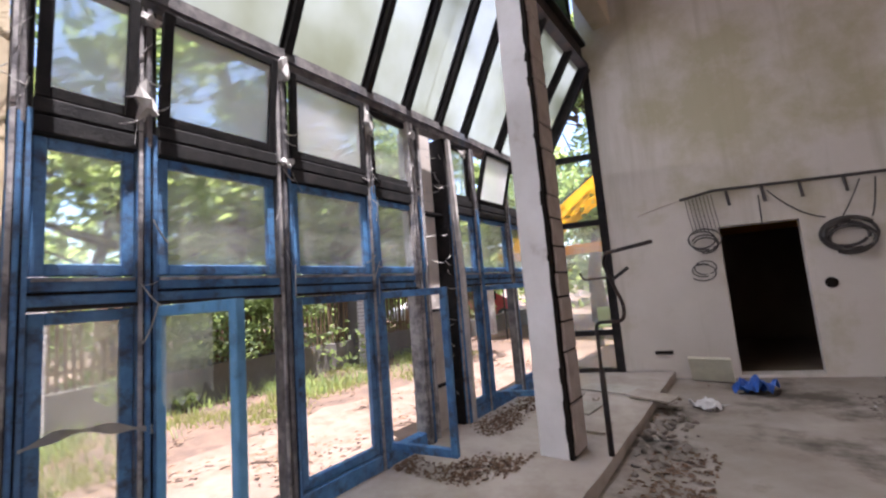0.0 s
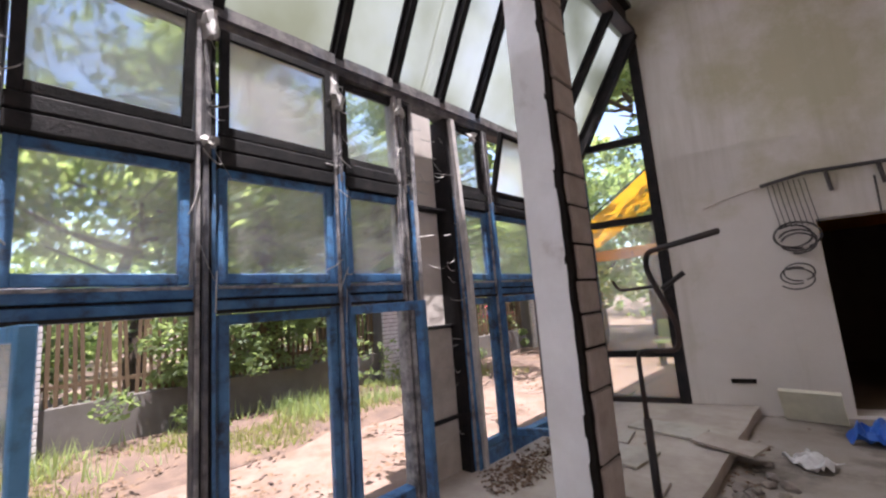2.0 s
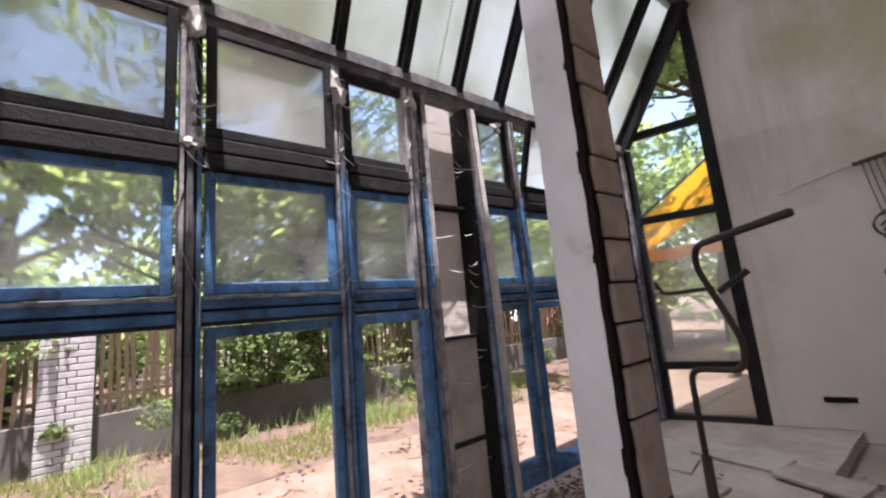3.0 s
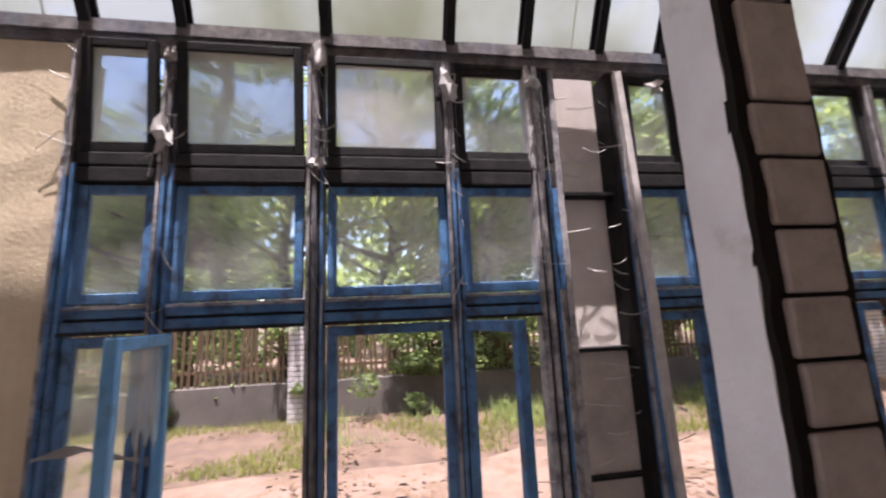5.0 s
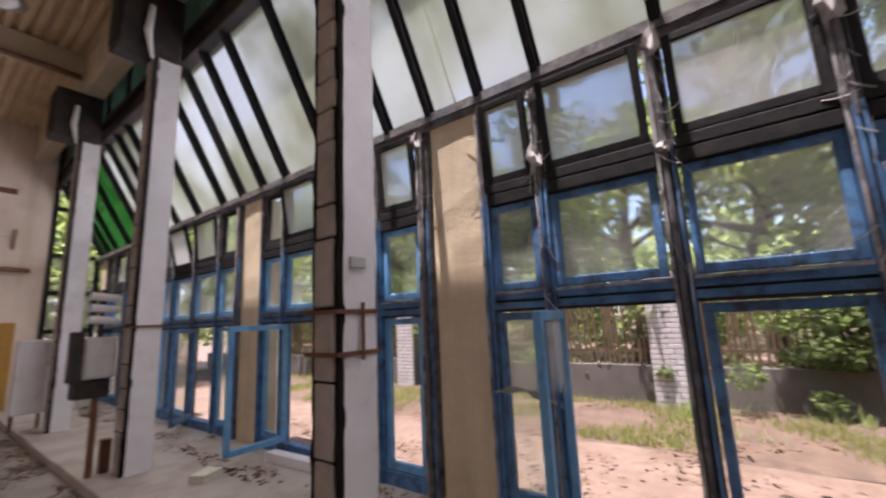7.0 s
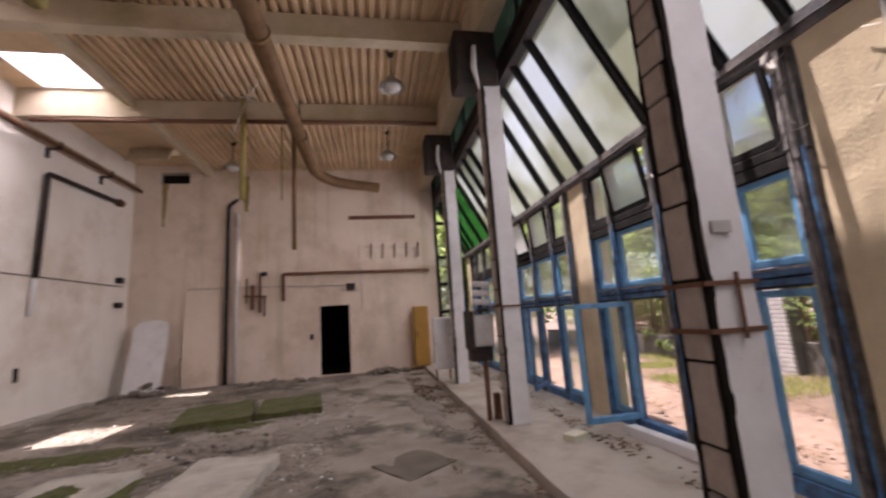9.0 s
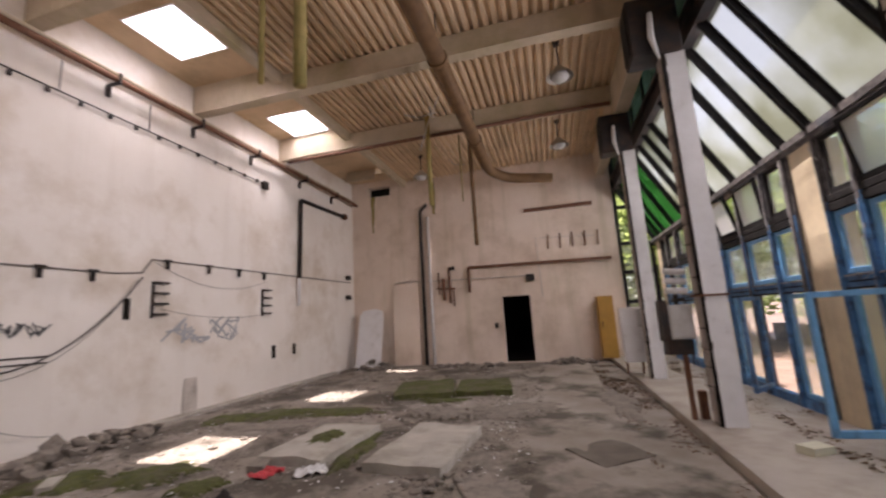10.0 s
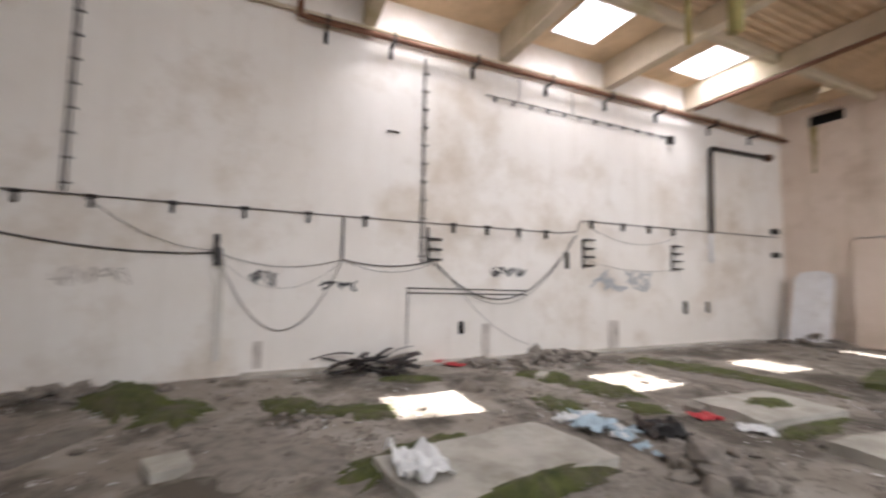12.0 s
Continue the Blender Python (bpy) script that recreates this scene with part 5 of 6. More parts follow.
def pendant(x, y):
    t = thing("pendant_lamp", "old bell-shaped aluminium lamp hanging from the ceiling", "lamp", "pendant lamps", at=Matrix.Translation((x, y, 5.5)))
    part("rod", bm_tube([(0, 0, 0.2), (0, 0, 0.68)], 0.015, 6), M["steel"], t)
    part("canopy", bm_tube([(0, 0, 0.62), (0, 0, 0.7)], 0.06, 8), M["steel"], t)
    part("shade", bm_tube([(0, 0, 0.22), (0, 0, 0.15), (0, 0, 0.06), (0, 0, 0.0)], [0.05, 0.10, 0.20, 0.24], 18, caps=False), M["steel_lamp"], t, smooth=True)
    part("globe", bm_tube([(0, 0, 0.06), (0, 0, 0.0), (0, 0, -0.05), (0, 0, -0.08)], [0.14, 0.16, 0.12, 0.04], 14), M["greybox"], t, smooth=True)
    return t


L = pendant(0.76, -3.85)
for x, y in ((0.74, -6.95), (4.6, -7.7)):
    copy_thing(L, pose(x, y, 5.5))

# electrical boxes by the columns
t = thing("switch_box", "grey electrical box on a post beside a column", "electrical box", at=Matrix.Translation((-0.2, -2.66, 0.0)))
bm = bm_box(-0.14, 0.12, -0.12, 0.12, 1.05, 1.46)
soft(bm, 0.01)
part("case", bm, M["greybox"], t)
part("door", bm_box(-0.12, 0.10, 0.12, 0.13, 1.08, 1.43), M["greybox"], t)
part("back_plate", bm_box(0.121, 0.20, -0.14, 0.1, 1.02, 1.52), M["steel"], t)
part("lower_box", bm_box(-0.12, 0.16, -0.16, 0.06, 0.86, 1.03), M["steel"], t)
part("post", bm_box(-0.05, 0.0, -0.03, 0.02, 0.0, 0.9), M["rust"], t)
part("hinge_block", bm_box(-0.10, 0.02, -0.06, 0.06, 1.50, 1.54), M["steel"], t)
for z in (1.62, 1.74, 1.86):
    part("insulator", bm_tube([(-0.14, 0.02, z), (0.10, 0.05, z + 0.02)], 0.04, 8), M["white"], t)
part("arm", bm_box(-0.03, 0.01, -0.02, 0.02, 1.46, 1.95), M["steel"], t)
part("lower_post", bm_box(-0.2, -0.12, -0.12, -0.02, 0.1, 0.42), M["rust"], t)
t = thing("meter_box", "white electrical cabinet with a grey box", "electrical box", at=Matrix.Translation((-0.25, -6.25, 0.10)))
bm = bm_box(-0.18, 0.2, -0.12, 0.12, 0.25, 1.35)
soft(bm, 0.015)
part("case", bm, M["white"], t)
part("meter", bm_box(-0.34, -0.10, 0.12, 0.2, 0.95, 1.3), M["greybox"], t, "small grey meter")
part("leg", bm_box(-0.16, -0.12, -0.1, -0.06, 0.0, 0.25), M["rust"], t)
part("leg", bm_box(0.14, 0.18, -0.1, -0.06, 0.0, 0.25), M["rust"], t)
part("stand", bm_tube([(-0.2, 0.2, 0.0), (-0.18, 0.2, 0.95)], 0.02, 6), M["rust"], t)
for y in (-2.3, -5.6):
    pipe("column_cable", [(-0.40, y - 0.02, 2.0), (-0.40, y - 0.015, 3.2), (-0.40, y - 0.02, 4.7)], 0.022, M["steel"], "dark conduit running up a column", "conduit", "column conduits")
t = thing("pipe_stand", "bent dark pipe standing by the plinth edge", "pipe")
part("upright", bm_tube(bend([(-0.17, 4.28, 0.10), (-0.19, 4.33, 1.12), (0.04, 4.29, 1.13), (0.06, 4.27, 1.25), (-0.04, 4.2, 1.58), (0.0, 4.13, 1.66), (0.38, 3.82, 1.68)], 0.06), 0.014, 8), M["steel"], t, smooth=True)
part("sleeve", bm_tube([(-0.17, 4.28, 0.10), (-0.18, 4.31, 0.75)], 0.023, 8), M["steel"], t, smooth=True)
part("spur", bm_tube([(0.01, 4.25, 1.46), (0.12, 4.29, 1.54)], 0.014, 6), M["steel"], t)
part("hook", bm_tube(bend([(0.0, 4.24, 1.48), (-0.22, 4.26, 1.47), (-0.25, 4.26, 1.53)], 0.03), 0.009, 6), M["steel"], t)

# north wall
Nn = NY - 0.005
t = thing("north_conduit", "dark conduit with frayed cables over the doorway", "conduit")
part("conduit", bm_tube([(0.2, Nn - 0.04, 2.52), (0.6, Nn - 0.04, 2.60), (2.4, Nn - 0.05, 2.56), (7.6, Nn - 0.05, 2.5)], 0.02, 6), M["cable"], t)
for x in (0.75, 1.15, 1.55, 2.0, 2.9, 3.8):
    part("clip", bm_tube([(x, Nn - 0.04, 2.57), (x + 0.02, Nn - 0.03, 2.36)], 0.02, 5), M["cable"], t)
for i in range(8):
    x = 0.26 + 0.045 * i
    part("frayed_wire", bm_tube([(x, Nn - 0.04, 2.54), (x + 0.02, Nn - 0.06, 2.3), (x + 0.05, Nn - 0.04, 2.02)], 0.006, 4), M["cable"], t)
for a, b in (((1.1, 2.45), (1.09, 2.06)), ((1.2, 2.5), (1.75, 2.05)), ((2.15, 2.5), (1.7, 1.75)), ((2.3, 2.5), (2.2, 2.0))):
    part("frayed_wire", bm_tube(sag((a[0], Nn - 0.05, a[1]), (b[0], Nn - 0.05, b[1]), 0.08, 6), 0.010, 5), M["cable"], t)
part("clip", bm_tube([(-0.35, Nn - 0.03, 2.36), (-0.15, Nn - 0.04, 2.43), (0.0, Nn - 0.04, 2.47), (0.2, Nn - 0.04, 2.52)], 0.012, 5), M["niche"], t)
askew(t)


def coil(x, z, r, n, seed, thick):
    rr = random.Random(seed)
    t = thing("cable_coil", "loose coil of old cable hanging on the wall", "cable coil", "cable coils", at=Matrix.Translation((x, Nn - 0.05, z)))
    for k in range(n):
        q, cx, cz, ph = r * rr.uniform(0.75, 1.05), rr.uniform(-0.03, 0.03), rr.uniform(-0.05, 0.05), rr.uniform(0, 6)
        part("loop", bm_tube([(cx + q * math.cos(ph + a * 0.3), rr.uniform(-0.03, 0.02), cz + q * 0.75 * math.sin(ph + a * 0.3)) for a in range(int(rr.uniform(15, 22)))], thick, 5), M["cable"], t, smooth=True)
    return askew(t)


coil(0.42, 1.88, 0.19, 4, 3, 0.010)
coil(0.38, 1.50, 0.15, 3, 4, 0.008)
coil(1.95, 1.78, 0.28, 6, 5, 0.020)
# Near-black disc and strip on the plaster, painted as shaded openings.
askew(solid("wall_hole", bm_tube([(1.70, Nn - 0.008, 1.2), (1.70, Nn + 0.001, 1.2)], 0.07, 12), M["mortar"], "round near-black disc painting the shade of a plaster hole", "hole"))
askew(solid("wall_mark", bm_box(-0.36, -0.14, Nn - 0.01, Nn, 0.34, 0.39), M["mortar"], "near-black strip painting the shade of a slot near the floor", "slot"))

# ---- things on the floor ----
def uneven_slab(name, x, y, w, d, h, rot, material, label, category="slab", group="", seed=1, edge=0.03):
    bm = bm_box(-w / 2, w / 2, -d / 2, d / 2, -0.06, h)
    bmesh.ops.subdivide_edges(bm, edges=bm.edges[:], cuts=7, use_grid_fill=True)
    for v in bm.verts:
        v.co += edge * noise.noise_vector(v.co * 3 + Vector((seed * 7, 0, 0))) * (1 if v.co.z > 0 else 0.6)
    ob = solid(name, bm, material, label, category, group)
    ob.matrix_basis = pose(x, y, 0, 0, 0, rot)
    return ob


uneven_slab("concrete_slab", 2.77, -1.60, 0.84, 1.45, 0.11, -5, M["slab"], "cracked pale concrete slab on the floor", group="floor slabs", seed=1)
uneven_slab("concrete_slab", 4.12, -1.65, 0.82, 1.3, 0.10, -4, M["slab"], "cracked pale concrete slab with moss on the floor", group="floor slabs", seed=2)
uneven_slab("concrete_slab", 4.05, 1.95, 0.95, 1.7, 0.08, 10, M["slab"], "broken concrete slab with a mossy edge", group="floor slabs", seed=3)
uneven_slab("mossy_slab", 3.95, -5.2, 1.15, 1.6, 0.10, 14, M["moss"], "floor slab overgrown with dark moss", group="mossy slabs", seed=4)
uneven_slab("mossy_slab", 2.75, -5.3, 1.05, 1.35, 0.11, 8, M["moss"], "floor slab overgrown with dark moss", group="mossy slabs", seed=5)
uneven_slab("iron_cover", 0.87, -1.73, 0.66, 0.62, 0.012, 36, M["patch"], "dark worn iron cover let into the floor", "floor cover", seed=6, edge=0.03)


def blotch(name, x, y, w, d, rot, material, label, category, seed, h=0.02):
    """A low irregular mat on the floor."""
    bm = bmesh.new()
    n, rings = 80, 6
    c = bm.verts.new((0, 0, h))
    prev = None
    for k in range(1, rings + 1):
        ring = []
        for i in range(n):
            a = 2 * math.pi * i / n
            q = k / rings * (1 + 0.5 * noise.noise(Vector((math.cos(a) * 1.6, math.sin(a) * 1.6, seed))) + 0.45 * noise.noise(Vector((math.cos(a) * 4.5, math.sin(a) * 4.5, seed))) + 0.4 * noise.noise(Vector((math.cos(a) * 14, math.sin(a) * 14, seed))))
            ring.append(bm.verts.new((q * w / 2 * math.cos(a), q * d / 2 * math.sin(a), h * (1 - (k / rings) ** 2) * (1 + 0.5 * noise.noise(Vector((i, k, seed)))) - (0.02 if k == rings else -0.008))))
        for i in range(n):
            j = (i + 1) % n
            bm.faces.new((c, ring[i], ring[j])) if prev is None else bm.faces.new((prev[i], ring[i], ring[j], prev[j]))
        prev = ring
    ob = solid(name, bm, material, label, category, kind="stuff", smooth=True)
    ob.matrix_basis = pose(x, y, 0.012, 0, 0, rot)
    return ob


for i, (x, y, w, d, rot) in enumerate(((4.15, -1.75, 0.6, 0.95, 10), (5.6, -0.6, 0.9, 0.6, 30), (5.9, -3.2, 1.2, 0.7, 10), (6.9, 5.1, 1.6, 0.8, 20), (6.3, 4.5, 1.0, 0.7, 0),
                                      (4.5, 2.5, 0.5, 1.2, 20), (5.2, 0.5, 0.7, 0.5, 0), (6.4, -0.3, 0.9, 0.6, 40), (3.6, 1.9, 0.25, 1.5, 8), (4.9, -3.4, 1.5, 0.6, 0), (5.7, 2.7, 0.9, 0.6, 60), (3.62, -1.5, 0.25, 1.2, 4), (6.6, -2.9, 1.0, 0.7, 20), (6.2, 3.4, 0.8, 0.5, 30), (4.7, -0.4, 0.5, 0.35, 15), (6.9, 1.7, 0.8, 0.4, 70), (3.3, -4.2, 0.8, 0.35, 5))):
    blotch("moss_patch", x, y, w, d, rot, M["moss"], "patch of green-brown moss on the floor", "moss", i + 1, 0.12 if i in (0, 8) else (0.14 if i == 3 else 0.03))
for i, (x, y, w, d, rot) in enumerate(((2.0, -3.6, 1.6, 0.9, 20), (1.9, -0.2, 0.8, 1.8, 10), (3.2, -3.4, 1.4, 0.7, 0), (5.2, -2.6, 1.6, 0.6, 15), (5.0, 3.6, 1.6, 0.9, 50), (0.45, -4.2, 0.5, 2.0, 5), (1.5, 0.9, 0.9, 1.0, 0), (5.6, 5.8, 1.8, 0.7, 10), (3.0, -7.0, 2.0, 0.7, 0))):
    blotch("dirt_patch", x, y, w, d, rot, M["debris"], "spread of crumbled dirt and grit on the floor", "dirt", i + 40, 0.012)

rr = random.Random(12)
def chunk_mesh(seed, flat):
    bm = bmesh.new()
    bmesh.ops.create_icosphere(bm, subdivisions=1, radius=1)
    for v in bm.verts:
        v.co *= 1 + 0.45 * noise.noise(v.co * 1.3 + Vector((seed * 5, 0, 0)))
        v.co.z *= flat
    return mesh_of("chunk", bm, M["debris"])


CH = [chunk_mesh(i, f) for i, f in enumerate((0.6, 0.35, 0.8, 0.25, 0.5))]


def heap(name, x, y, w, d, h, n, label, category, size=(0.04, 0.13), seed=1, group="", material=None):
    r = random.Random(seed)
    t = thing(name, label, category, group, at=pose(x, y, 0))
    for i in range(n):
        a, q = r.uniform(0, 6.28), r.random() ** 0.7
        s = r.uniform(*size)
        o = new("chunk", r.choice(CH))
        o.parent = t
        o.matrix_basis = Matrix.LocRotScale((q * w / 2 * math.cos(a), q * d / 2 * math.sin(a), max(0.0, h * (1 - q)) * r.random() + s * 0.12), Euler((r.uniform(-0.5, 0.5), r.uniform(-0.5, 0.5), r.uniform(0, 6.28))), (s, s * r.uniform(0.6, 1.4), s))
    return t


heap("rubble_heap", 7.50, -1.6, 0.6, 1.5, 0.22, 60, "heap of dark rubble along the foot of the wall", "rubble", seed=1, group="rubble heaps")
heap("rubble_heap", 7.45, 0.3, 0.5, 0.9, 0.12, 30, "low heap of rubble along the foot of the wall", "rubble", seed=2, group="rubble heaps")
heap("rubble_heap", 6.9, -9.0, 1.6, 0.9, 0.22, 60, "heap of rubble in the corner of the hall", "rubble", (0.05, 0.16), 3, "rubble heaps")
heap("rubble_heap", 0.9, -9.1, 1.3, 0.6, 0.16, 40, "heap of rubble along the end wall", "rubble", (0.05, 0.15), 4, "rubble heaps")
heap("rubble_heap", 3.45, 0.15, 1.0, 0.8, 0.10, 55, "scattered broken concrete on the floor", "rubble", (0.03, 0.11), 5, "rubble heaps")
heap("rubble_heap", 7.4, 5.9, 0.8, 2.2, 0.15, 45, "low heap of rubble along the foot of the wall", "rubble", (0.04, 0.12), 6, "rubble heaps")
heap("rubble_heap", 0.08, 5.1, 0.5, 1.9, 0.05, 60, "crumbled plaster along the plinth edge", "rubble", (0.015, 0.06), 7, "rubble heaps")
heap("rubble_heap", 3.9, -8.9, 2.2, 0.7, 0.08, 40, "low rubble along the end wall", "rubble", (0.04, 0.12), 8, "rubble heaps")
heap("rubble_heap", 2.45, -0.75, 1.0, 1.3, 0.04, 60, "crumbled dark concrete and dirt beside the slab", "rubble", (0.02, 0.07), 21, "rubble heaps")
heap("rubble_heap", 3.35, 0.45, 0.7, 0.6, 0.14, 34, "broken concrete lumps beside the rags", "rubble", (0.06, 0.16), 22, "rubble heaps")
heap("rubble_heap", 5.2, 0.6, 1.5, 1.0, 0.03, 50, "scattered crumbs of concrete on the floor", "rubble", (0.02, 0.06), 23, "rubble heaps")
heap("rubble_heap", 5.4, 3.1, 1.6, 1.2, 0.03, 55, "scattered crumbs of concrete on the floor", "rubble", (0.02, 0.06), 24, "rubble heaps")
heap("rubble_heap", 3.4, -3.2, 2.0, 1.0, 0.04, 60, "scattered crumbs of concrete on the floor", "rubble", (0.02, 0.07), 25, "rubble heaps")
heap("rubble_heap", 7.35, -0.75, 0.5, 0.9, 0.2, 40, "dark lumps of rubble along the ledge", "rubble", (0.06, 0.15), 26, "rubble heaps")
for i, (x, y, w, d, rot) in enumerate(((6.9, -0.35, 0.12, 0.5, 70), (6.35, -0.2, 0.14, 0.34, 40), (5.65, 5.3, 0.22, 0.75, 65), (4.9, 4.3, 0.3, 0.28, 20), (4.45, -0.95, 0.18, 0.3, 15))):
    uneven_slab("broken_slab", x, y, w, d, 0.07, rot, M["slab"] if i % 2 else M["debris"], "broken piece of concrete slab on the floor", "slab", "slab pieces", 30 + i, 0.02)
heap("stone", 6.15, 1.12, 0.05, 0.05, 0.02, 1, "rounded grey lump of concrete on the floor", "stone", (0.17, 0.18), 9)
t = thing("scrap_pile", "dark pile of bent sheet scraps and bark by the wall", "scrap pile", at=pose(7.45, 2.25, 0))
for i in range(26):
    a = rr.uniform(0, 6.28)
    p0 = Vector((rr.uniform(-0.3, 0.3), rr.uniform(-0.6, 0.6), rr.uniform(0.02, 0.28)))
    bm = bm_box(-0.05, 0.05, -0.32, 0.32, -0.006, 0.006)
    bmesh.ops.subdivide_edges(bm, edges=[e for e in bm.edges if abs(e.verts[0].co.y - e.verts[1].co.y) > 0.3], cuts=4)
    for v in bm.verts:
        v.co.z += 0.12 * math.sin(v.co.y * 5 + i) * 0.4
    ob = part("strip", bm, M["steel"] if i % 4 else M["niche"], t)
    ob.matrix_basis = Matrix.Translation(p0) @ Euler((rr.uniform(-0.4, 0.4), rr.uniform(-0.5, 0.5), rr.gauss(0, 0.6))).to_matrix().to_4x4()

# loose chunks all over the worn part of the floor
floor_ob = bpy.data.objects["floor"]
for i in range(290):
    x, y = rr.uniform(1.8, 7.7), rr.uniform(-9.2, 6.8)
    if x < 3.0 and rr.random() < 0.6:
        continue
    s = rr.uniform(0.02, 0.075) * (1.3 if x > 6.8 else 1)
    o = new("chunk", rr.choice(CH))
    o.parent = floor_ob
    o.matrix_basis = Matrix.LocRotScale((x, y, s * 0.15), Euler((0, 0, rr.uniform(0, 6.28))), (s, s * rr.uniform(0.5, 1.5), s * 0.8))


def litter(name, count, area, size, material, label, seed, z=0.0, thr=0.05, category="litter"):
    """Flat scraps lying on the ground, too many to count."""
    r = random.Random(seed)
    verts, faces = [], []
    while len(faces) < count:
        x, y = r.uniform(*area[0]), r.uniform(*area[1])
        if noise.noise(Vector((x * 1.7, y * 1.1, seed))) < r.uniform(-0.2, 0.35) + thr:
            continue
        s, a = r.uniform(0.4, 1) * size, r.uniform(0, 6.28)
        c, sn = math.cos(a) * s, math.sin(a) * s
        i = len(verts)
        verts += [(x - c, y - sn, z + 0.004), (x + sn * 0.5, y - c * 0.5, z + r.uniform(0.004, 0.02)), (x + c, y + sn, z + 0.006), (x - sn * 0.5, y + c * 0.5, z + r.uniform(0.004, 0.02))]
        faces.append((i, i + 1, i + 2, i + 3))
    me = bpy.data.meshes.new(name)
    me.from_pydata(verts, [], faces)
    me.materials.append(material)
    return tagged(new(name, me), label, category, kind="stuff")


litter("leaf_litter", 2600, ((-0.12, 0.5), (-8.5, 7.2)), 0.035, M["leaves_dry"], "dry brown leaves along the plinth edge", 4)
litter("leaf_litter", 1500, ((-1.6, -0.7), (3.3, 5.8)), 0.03, M["leaves_dry"], "dry brown leaves on the plinth under the windows", 6, PLINTH_Z)
litter("leaf_litter", 900, ((-1.6, -1.0), (-8, 0.6)), 0.035, M["leaves_dry"], "dry brown leaves on the plinth under the windows", 8, PLINTH_Z)
litter("grit", 21000, ((1.6, 7.8), (-9.4, 7.2)), 0.028, M["debris"], "grit and crumbs over the worn floor", 9, 0.016, -0.1)
litter("grit", 900, ((1.6, 7.8), (-9.4, 7.2)), 0.035, M["paper"], "pale plaster flakes over the worn floor", 15, 0.018, 0.1)
litter("leaf_litter", 5000, ((-9, -2.2), (-4, 12)), 0.05, M["leaves_dry"], "fallen brown leaves over the yard", 11, 0.06, 0.1)


def crumple(name, x, y, z, w, d, h, material, label, category, seed, group=""):
    """A crumpled sheet."""
    bm = bmesh.new()
    bmesh.ops.create_grid(bm, x_segments=14, y_segments=14, size=0.5)
    for v in bm.verts:
        q = noise.noise(Vector((v.co.x * 4, v.co.y * 4, seed)))
        e = 1 + 0.4 * noise.noise(Vector((v.co.x * 2, v.co.y * 2, seed + 9)))
        v.co = Vector((v.co.x * w * e, v.co.y * d * e, max(0.004, h * (0.35 + 0.9 * q + 0.16 * noise.noise(Vector((v.co.x * 11, v.co.y * 11, seed)))))))
    bmesh.ops.solidify(bm, geom=bm.faces[:], thickness=0.004)
    ob = solid(name, bm, material, label, category, group)
    ob.matrix_basis = pose(x, y, z, 0, 0, seed * 37)
    return ob


crumple("blue_bag", 0.75, 7.05, 0.01, 0.42, 0.36, 0.20, M["rag_blue"], "crumpled bright blue plastic bag on the floor", "bag", 2)
crumple("pale_rag", 4.45, 0.60, 0.02, 0.42, 0.3, 0.10, M["rag_light"], "crumpled pale blue rag on the floor", "rag", 3)
r5 = random.Random(77)
for i in range(16):
    crumple("rag_shred", 4.25 + r5.gauss(0, 0.28), 0.55 + r5.gauss(0, 0.16), 0.015, r5.uniform(0.08, 0.24), r5.uniform(0.06, 0.18), r5.uniform(0.03, 0.07), M["rag_light" if i % 3 else "paper"], "torn shred of pale blue rag on the floor", "rag", 60 + i, "rag shreds")
crumple("dark_rag", 4.05, 0.12, 0.02, 0.45, 0.4, 0.16, M["steel"], "crumpled dark cloth on the floor", "rag", 4)
crumple("paper_sheet", 4.10, 2.60, 0.085, 0.5, 0.36, 0.16, M["paper"], "crumpled white sheet lying on the slab", "sheet", 5)
crumple("white_rag", 3.78, -0.84, 0.02, 0.30, 0.25, 0.08, M["paper"], "crumpled white rag on the floor", "rag", 6)
crumple("red_scrap", 4.22, -0.74, 0.02, 0.28, 0.22, 0.06, M["red"], "faded red plastic scrap on the floor", "scrap", 7, "red scraps")
crumple("red_scrap", 7.55, 0.80, 0.03, 0.22, 0.55, 0.07, M["red"], "faded red plastic scrap by the wall", "scrap", 8, "red scraps")
crumple("grey_rag", 0.33, 6.2, 0.01, 0.28, 0.26, 0.09, M["paper"], "crumpled grey rag on the floor", "rag", 9)
ob = solid("foam_board", bm_box(-0.24, 0.24, 0, 0.05, 0, 0.34), M["foam"], "pale yellow foam block leaning on the wall", "foam block")
ob.matrix_basis = pose(0.30, 7.46, 0.01, 24, 0, -4)
for i, (x, y, w, d, rot, tilt) in enumerate(((-0.72, 6.25, 0.62, 0.34, -8, 0), (-0.18, 6.02, 0.46, 0.30, -12, 3), (-0.85, 5.4, 0.5, 0.42, -6, 0), (-0.55, 4.85, 0.42, 0.36, 4, 0), (-1.1, 5.8, 0.4, 0.35, 10, 0))):
    bm = bm_box(-w / 2, w / 2, -d / 2, d / 2, 0, 0.022)
    soft(bm, 0.003)
    ob = solid("loose_tile", bm, M["plinth"] if i % 2 else M["slab"], "loose pale facing tile lying on the plinth", "tile", "loose tiles")
    ob.matrix_basis = pose(x, y, PLINTH_Z + 0.004 + 0.014 * (i == 1), 0, tilt, rot)
uneven_slab("broken_brick", -0.85, -1.55, 0.26, 0.16, 0.165, 30, M["foam"], "broken pale brick on the plinth", "brick", seed=8, edge=0.012)
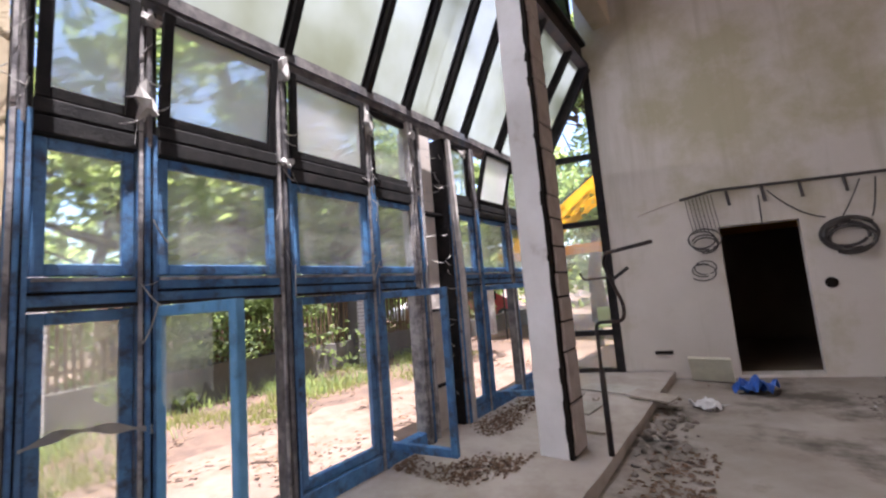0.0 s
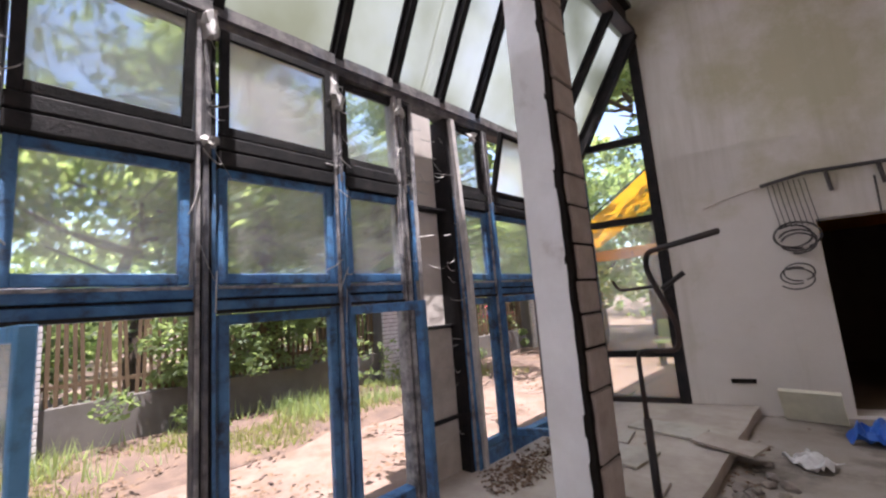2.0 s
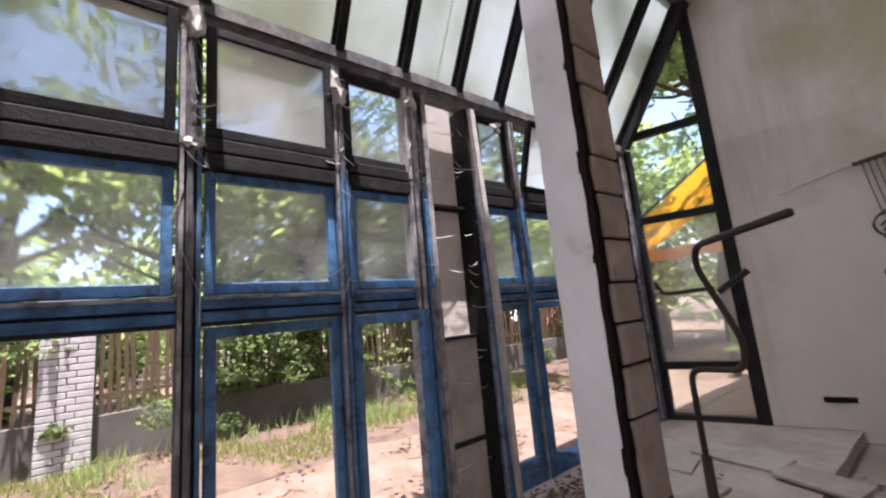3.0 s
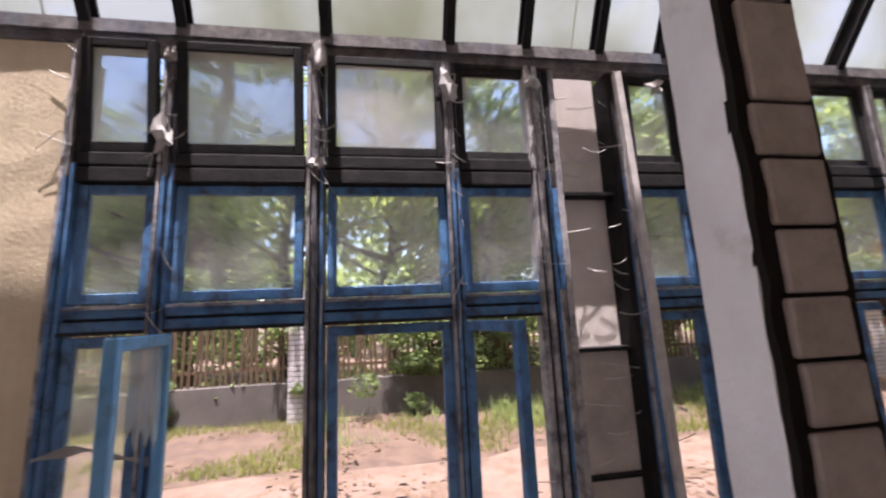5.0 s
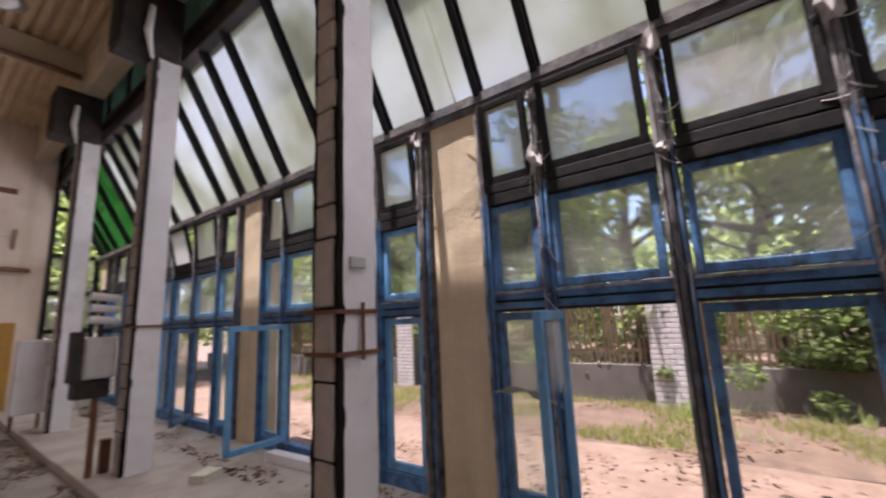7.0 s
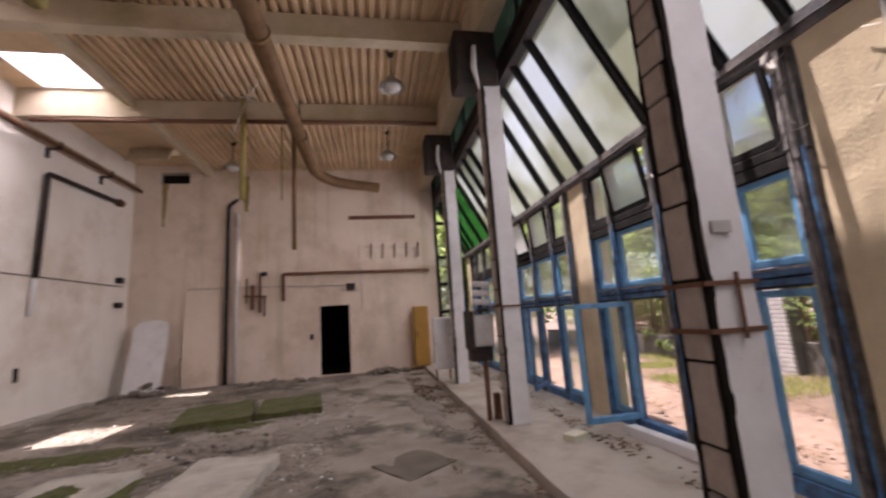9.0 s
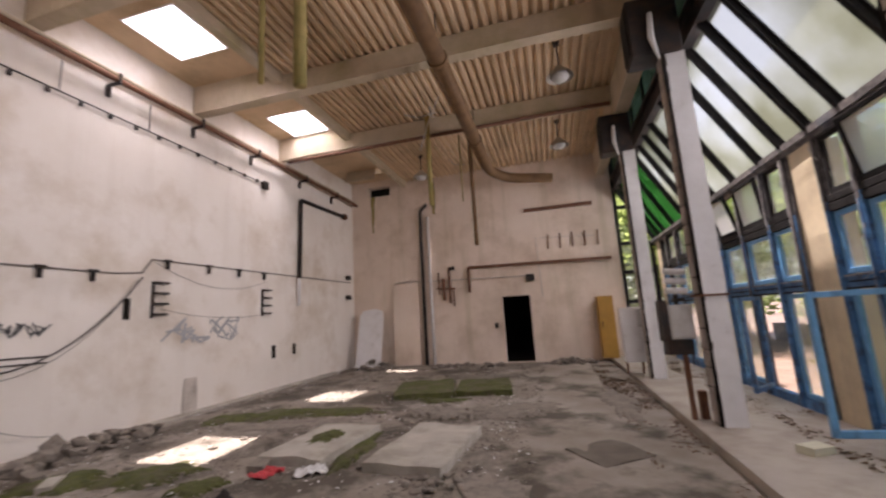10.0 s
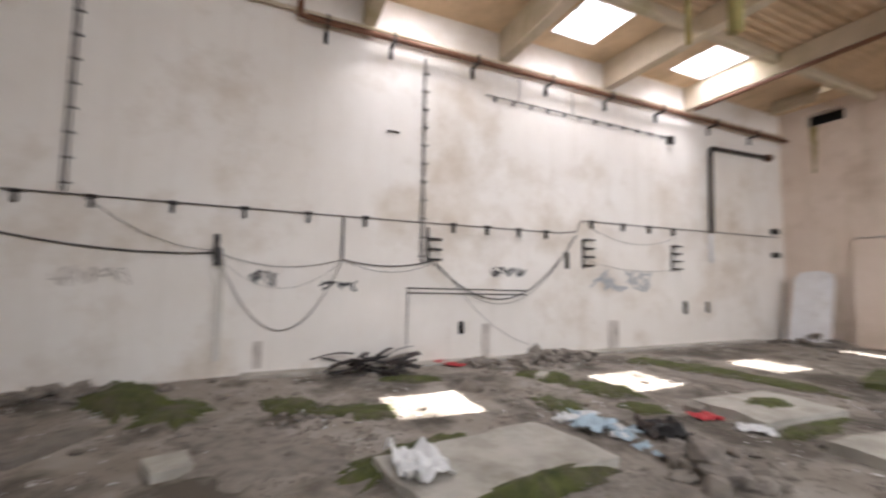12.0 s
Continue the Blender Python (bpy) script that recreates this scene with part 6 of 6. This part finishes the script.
ob = solid("timber_sill", bm_box(-0.06, 0.06, -0.5, 0.5, 0, 0.09), M["white"], "pale loose sill board on the plinth", "board")
ob.matrix_basis = pose(-1.5, -1.0, PLINTH_Z + 0.003, 0, 0, 4)

# torn plastic and cobwebs on the window heads
for i, (y, z) in enumerate(((3.30, 2.98), (3.86, 3.05), (2.50, 3.15), (1.68, 3.10), (1.66, 2.62), (2.50, 2.45), (0.52, 3.1), (4.78, 3.05))):
    bm = bmesh.new()
    bmesh.ops.create_icosphere(bm, subdivisions=2, radius=1)
    for v in bm.verts:
        v.co = Vector((v.co.x * 0.035, v.co.y * 0.05, v.co.z * (0.09 if i % 2 == 0 else 0.035))) * (1 + 1.3 * noise.noise(v.co * 3 + Vector((i, 0, 0))))
    ob = solid("torn_film", bm, M["web"], "tuft of dusty torn plastic film on the frame", "plastic scrap", "torn film")
    ob.matrix_basis = pose(GX + 0.065, y, z)
bm = bmesh.new()
bmesh.ops.create_grid(bm, x_segments=3, y_segments=20, size=0.5)
for v in bm.verts:
    k = v.co.y
    v.co = Vector((0.10 + 0.03 * math.sin(k * 9), 1.48 + k * 0.52, 0.97 - 0.05 * (k + 0.2) ** 2 * 4 + v.co.x * 0.05 * (0.6 + math.sin(k * 17) * 0.4)))
bmesh.ops.solidify(bm, geom=bm.faces[:], thickness=0.003)
ob = solid("torn_strip", bm, M["web"], "pale torn strip of film hanging across the frame", "plastic scrap")
ob.matrix_basis = pose(GX - 0.03, 0, 0)
r2 = random.Random(31)
t = thing("cobwebs", "dusty threads of cobweb across the stripped pilaster", "cobweb")
for i in range(34):
    y, z = PIL[4] + r2.uniform(-0.3, 0.25), r2.uniform(0.3, 3.0)
    a = (GX + r2.uniform(0.0, 0.07), y, z)
    b = (GX + r2.uniform(-0.05, 0.09), y + r2.choice((-1, 1)) * r2.uniform(0.08, 0.3), z + r2.uniform(-0.06, 0.06))
    part("thread", bm_tube(sag(a, b, r2.uniform(0.0, 0.03), 5), 0.0035, 3), M["web"], t)

t = thing("post_cobwebs", "dusty cobweb threads hanging on the window posts", "cobweb")
for i in range(90):
    y = PIL[r2.choice((2, 3, 3, 3))] + r2.choice((0.28, 0.76, 1.565, 2.39, 2.965)) + r2.uniform(-0.05, 0.05)
    z = r2.choice((r2.uniform(2.4, 3.15), r2.uniform(1.5, 3.1)))
    a = (GX + r2.uniform(0.06, 0.08), y, z)
    b = (GX + r2.uniform(0.06, 0.09), y + r2.uniform(-0.14, 0.14), z + r2.uniform(-0.22, 0.1))
    part("thread", bm_tube(sag(a, b, r2.uniform(0.0, 0.03), 4), r2.uniform(0.0015, 0.005), 3), M["web"], t)

# ---- past the yard ----
t = thing("yellow_awning", "yellow cloth awning on thin posts outside", "awning", at=pose(-2.4, 12.4, 0))
for z0, z1, x0, x1, nm in ((2.45, 4.45, -2.5, 0.9, "canopy"), (4.45, 2.45, 0.9, 4.3, "canopy")):
    bm = bmesh.new()
    rows = [[bm.verts.new((x0 + (x1 - x0) * k, y, z0 + (z1 - z0) * k - 0.10 * math.sin(math.pi * k))) for k in (0, 0.25, 0.5, 0.75, 1)] for y in (-1.1, 0.0, 1.1)]
    for ra, rb in zip(rows, rows[1:]):
        for k in range(4):
            bm.faces.new((ra[k], ra[k + 1], rb[k + 1], rb[k]))
    bmesh.ops.solidify(bm, geom=bm.faces[:], thickness=0.008)
    part(nm, bm, M["yellow"], t)
    for y in (-1.1, 0.0, 1.1):
        part("rib", bm_tube([(x0, y, z0 - 0.03), (x1, y, z1 - 0.03)], 0.02, 5), M["steel"], t)
part("valance", bm_box(-2.5, 4.3, -1.118, -1.108, 2.20, 2.44), M["yellow"], t)
for x in (-2.45, 4.25):
    for y in (-1.08, 1.08):
        part("post", bm_tube([(x, y, -0.02), (x, y, 2.46)], 0.025, 6), M["steel"], t)
t = thing("green_bench", "green bench in the yard", "bench", at=pose(-1.6, 10.6, 0))
part("seat", bm_box(-0.5, 0.5, -0.18, 0.18, 0.42, 0.46), M["leaf_lt"], t)
part("backrest", bm_box(-0.5, 0.5, 0.18, 0.22, 0.5, 0.85), M["leaf_lt"], t)
for x in (-0.45, 0.42):
    part("leg", bm_box(x, x + 0.04, -0.15, 0.15, -0.02, 0.42), M["steel"], t)


def car(at, material, label):
    """A small parked car."""
    t = thing("parked_car", label, "car", "parked cars", at=at)
    bm = bmesh.new()
    prof = [(-1.9, 0.3), (-1.95, 0.62), (-1.75, 0.85), (-0.95, 0.92), (-0.5, 1.38), (0.7, 1.42), (1.35, 0.95), (1.9, 0.88), (1.95, 0.4), (1.9, 0.3)]
    a = [bm.verts.new((x, -0.78, z)) for x, z in prof]
    b = [bm.verts.new((x, 0.78, z)) for x, z in prof]
    bm.faces.new(a)
    bm.faces.new(b[::-1])
    for i in range(len(prof)):
        j = (i + 1) % len(prof)
        bm.faces.new((a[i], a[j], b[j], b[i]))
    soft(bm, 0.06)
    part("body", bm, material, t, smooth=True)
    for s in (-1, 1):
        part("side_window", bm_box(-0.55, 0.95, s * 0.775, s * 0.79, 0.95, 1.32), M["black"], t)
        for x in (-1.2, 1.25):
            w = part("wheel", bm_tube([(x, s * 0.62, 0.3), (x, s * 0.8, 0.3)], 0.3, 16), M["cable"], t)
            part("rim", bm_tube([(x, s * 0.8, 0.3), (x, s * 0.81, 0.3)], 0.17, 12), M["greybox"], w)
    return t


car(pose(-8.4, 14.6, 0.12, 0, 0, 60), M["red"], "red parked car past the yard")
car(pose(-11.0, 15.5, 0.12, 0, 0, 75), M["white"], "white parked car past the yard")
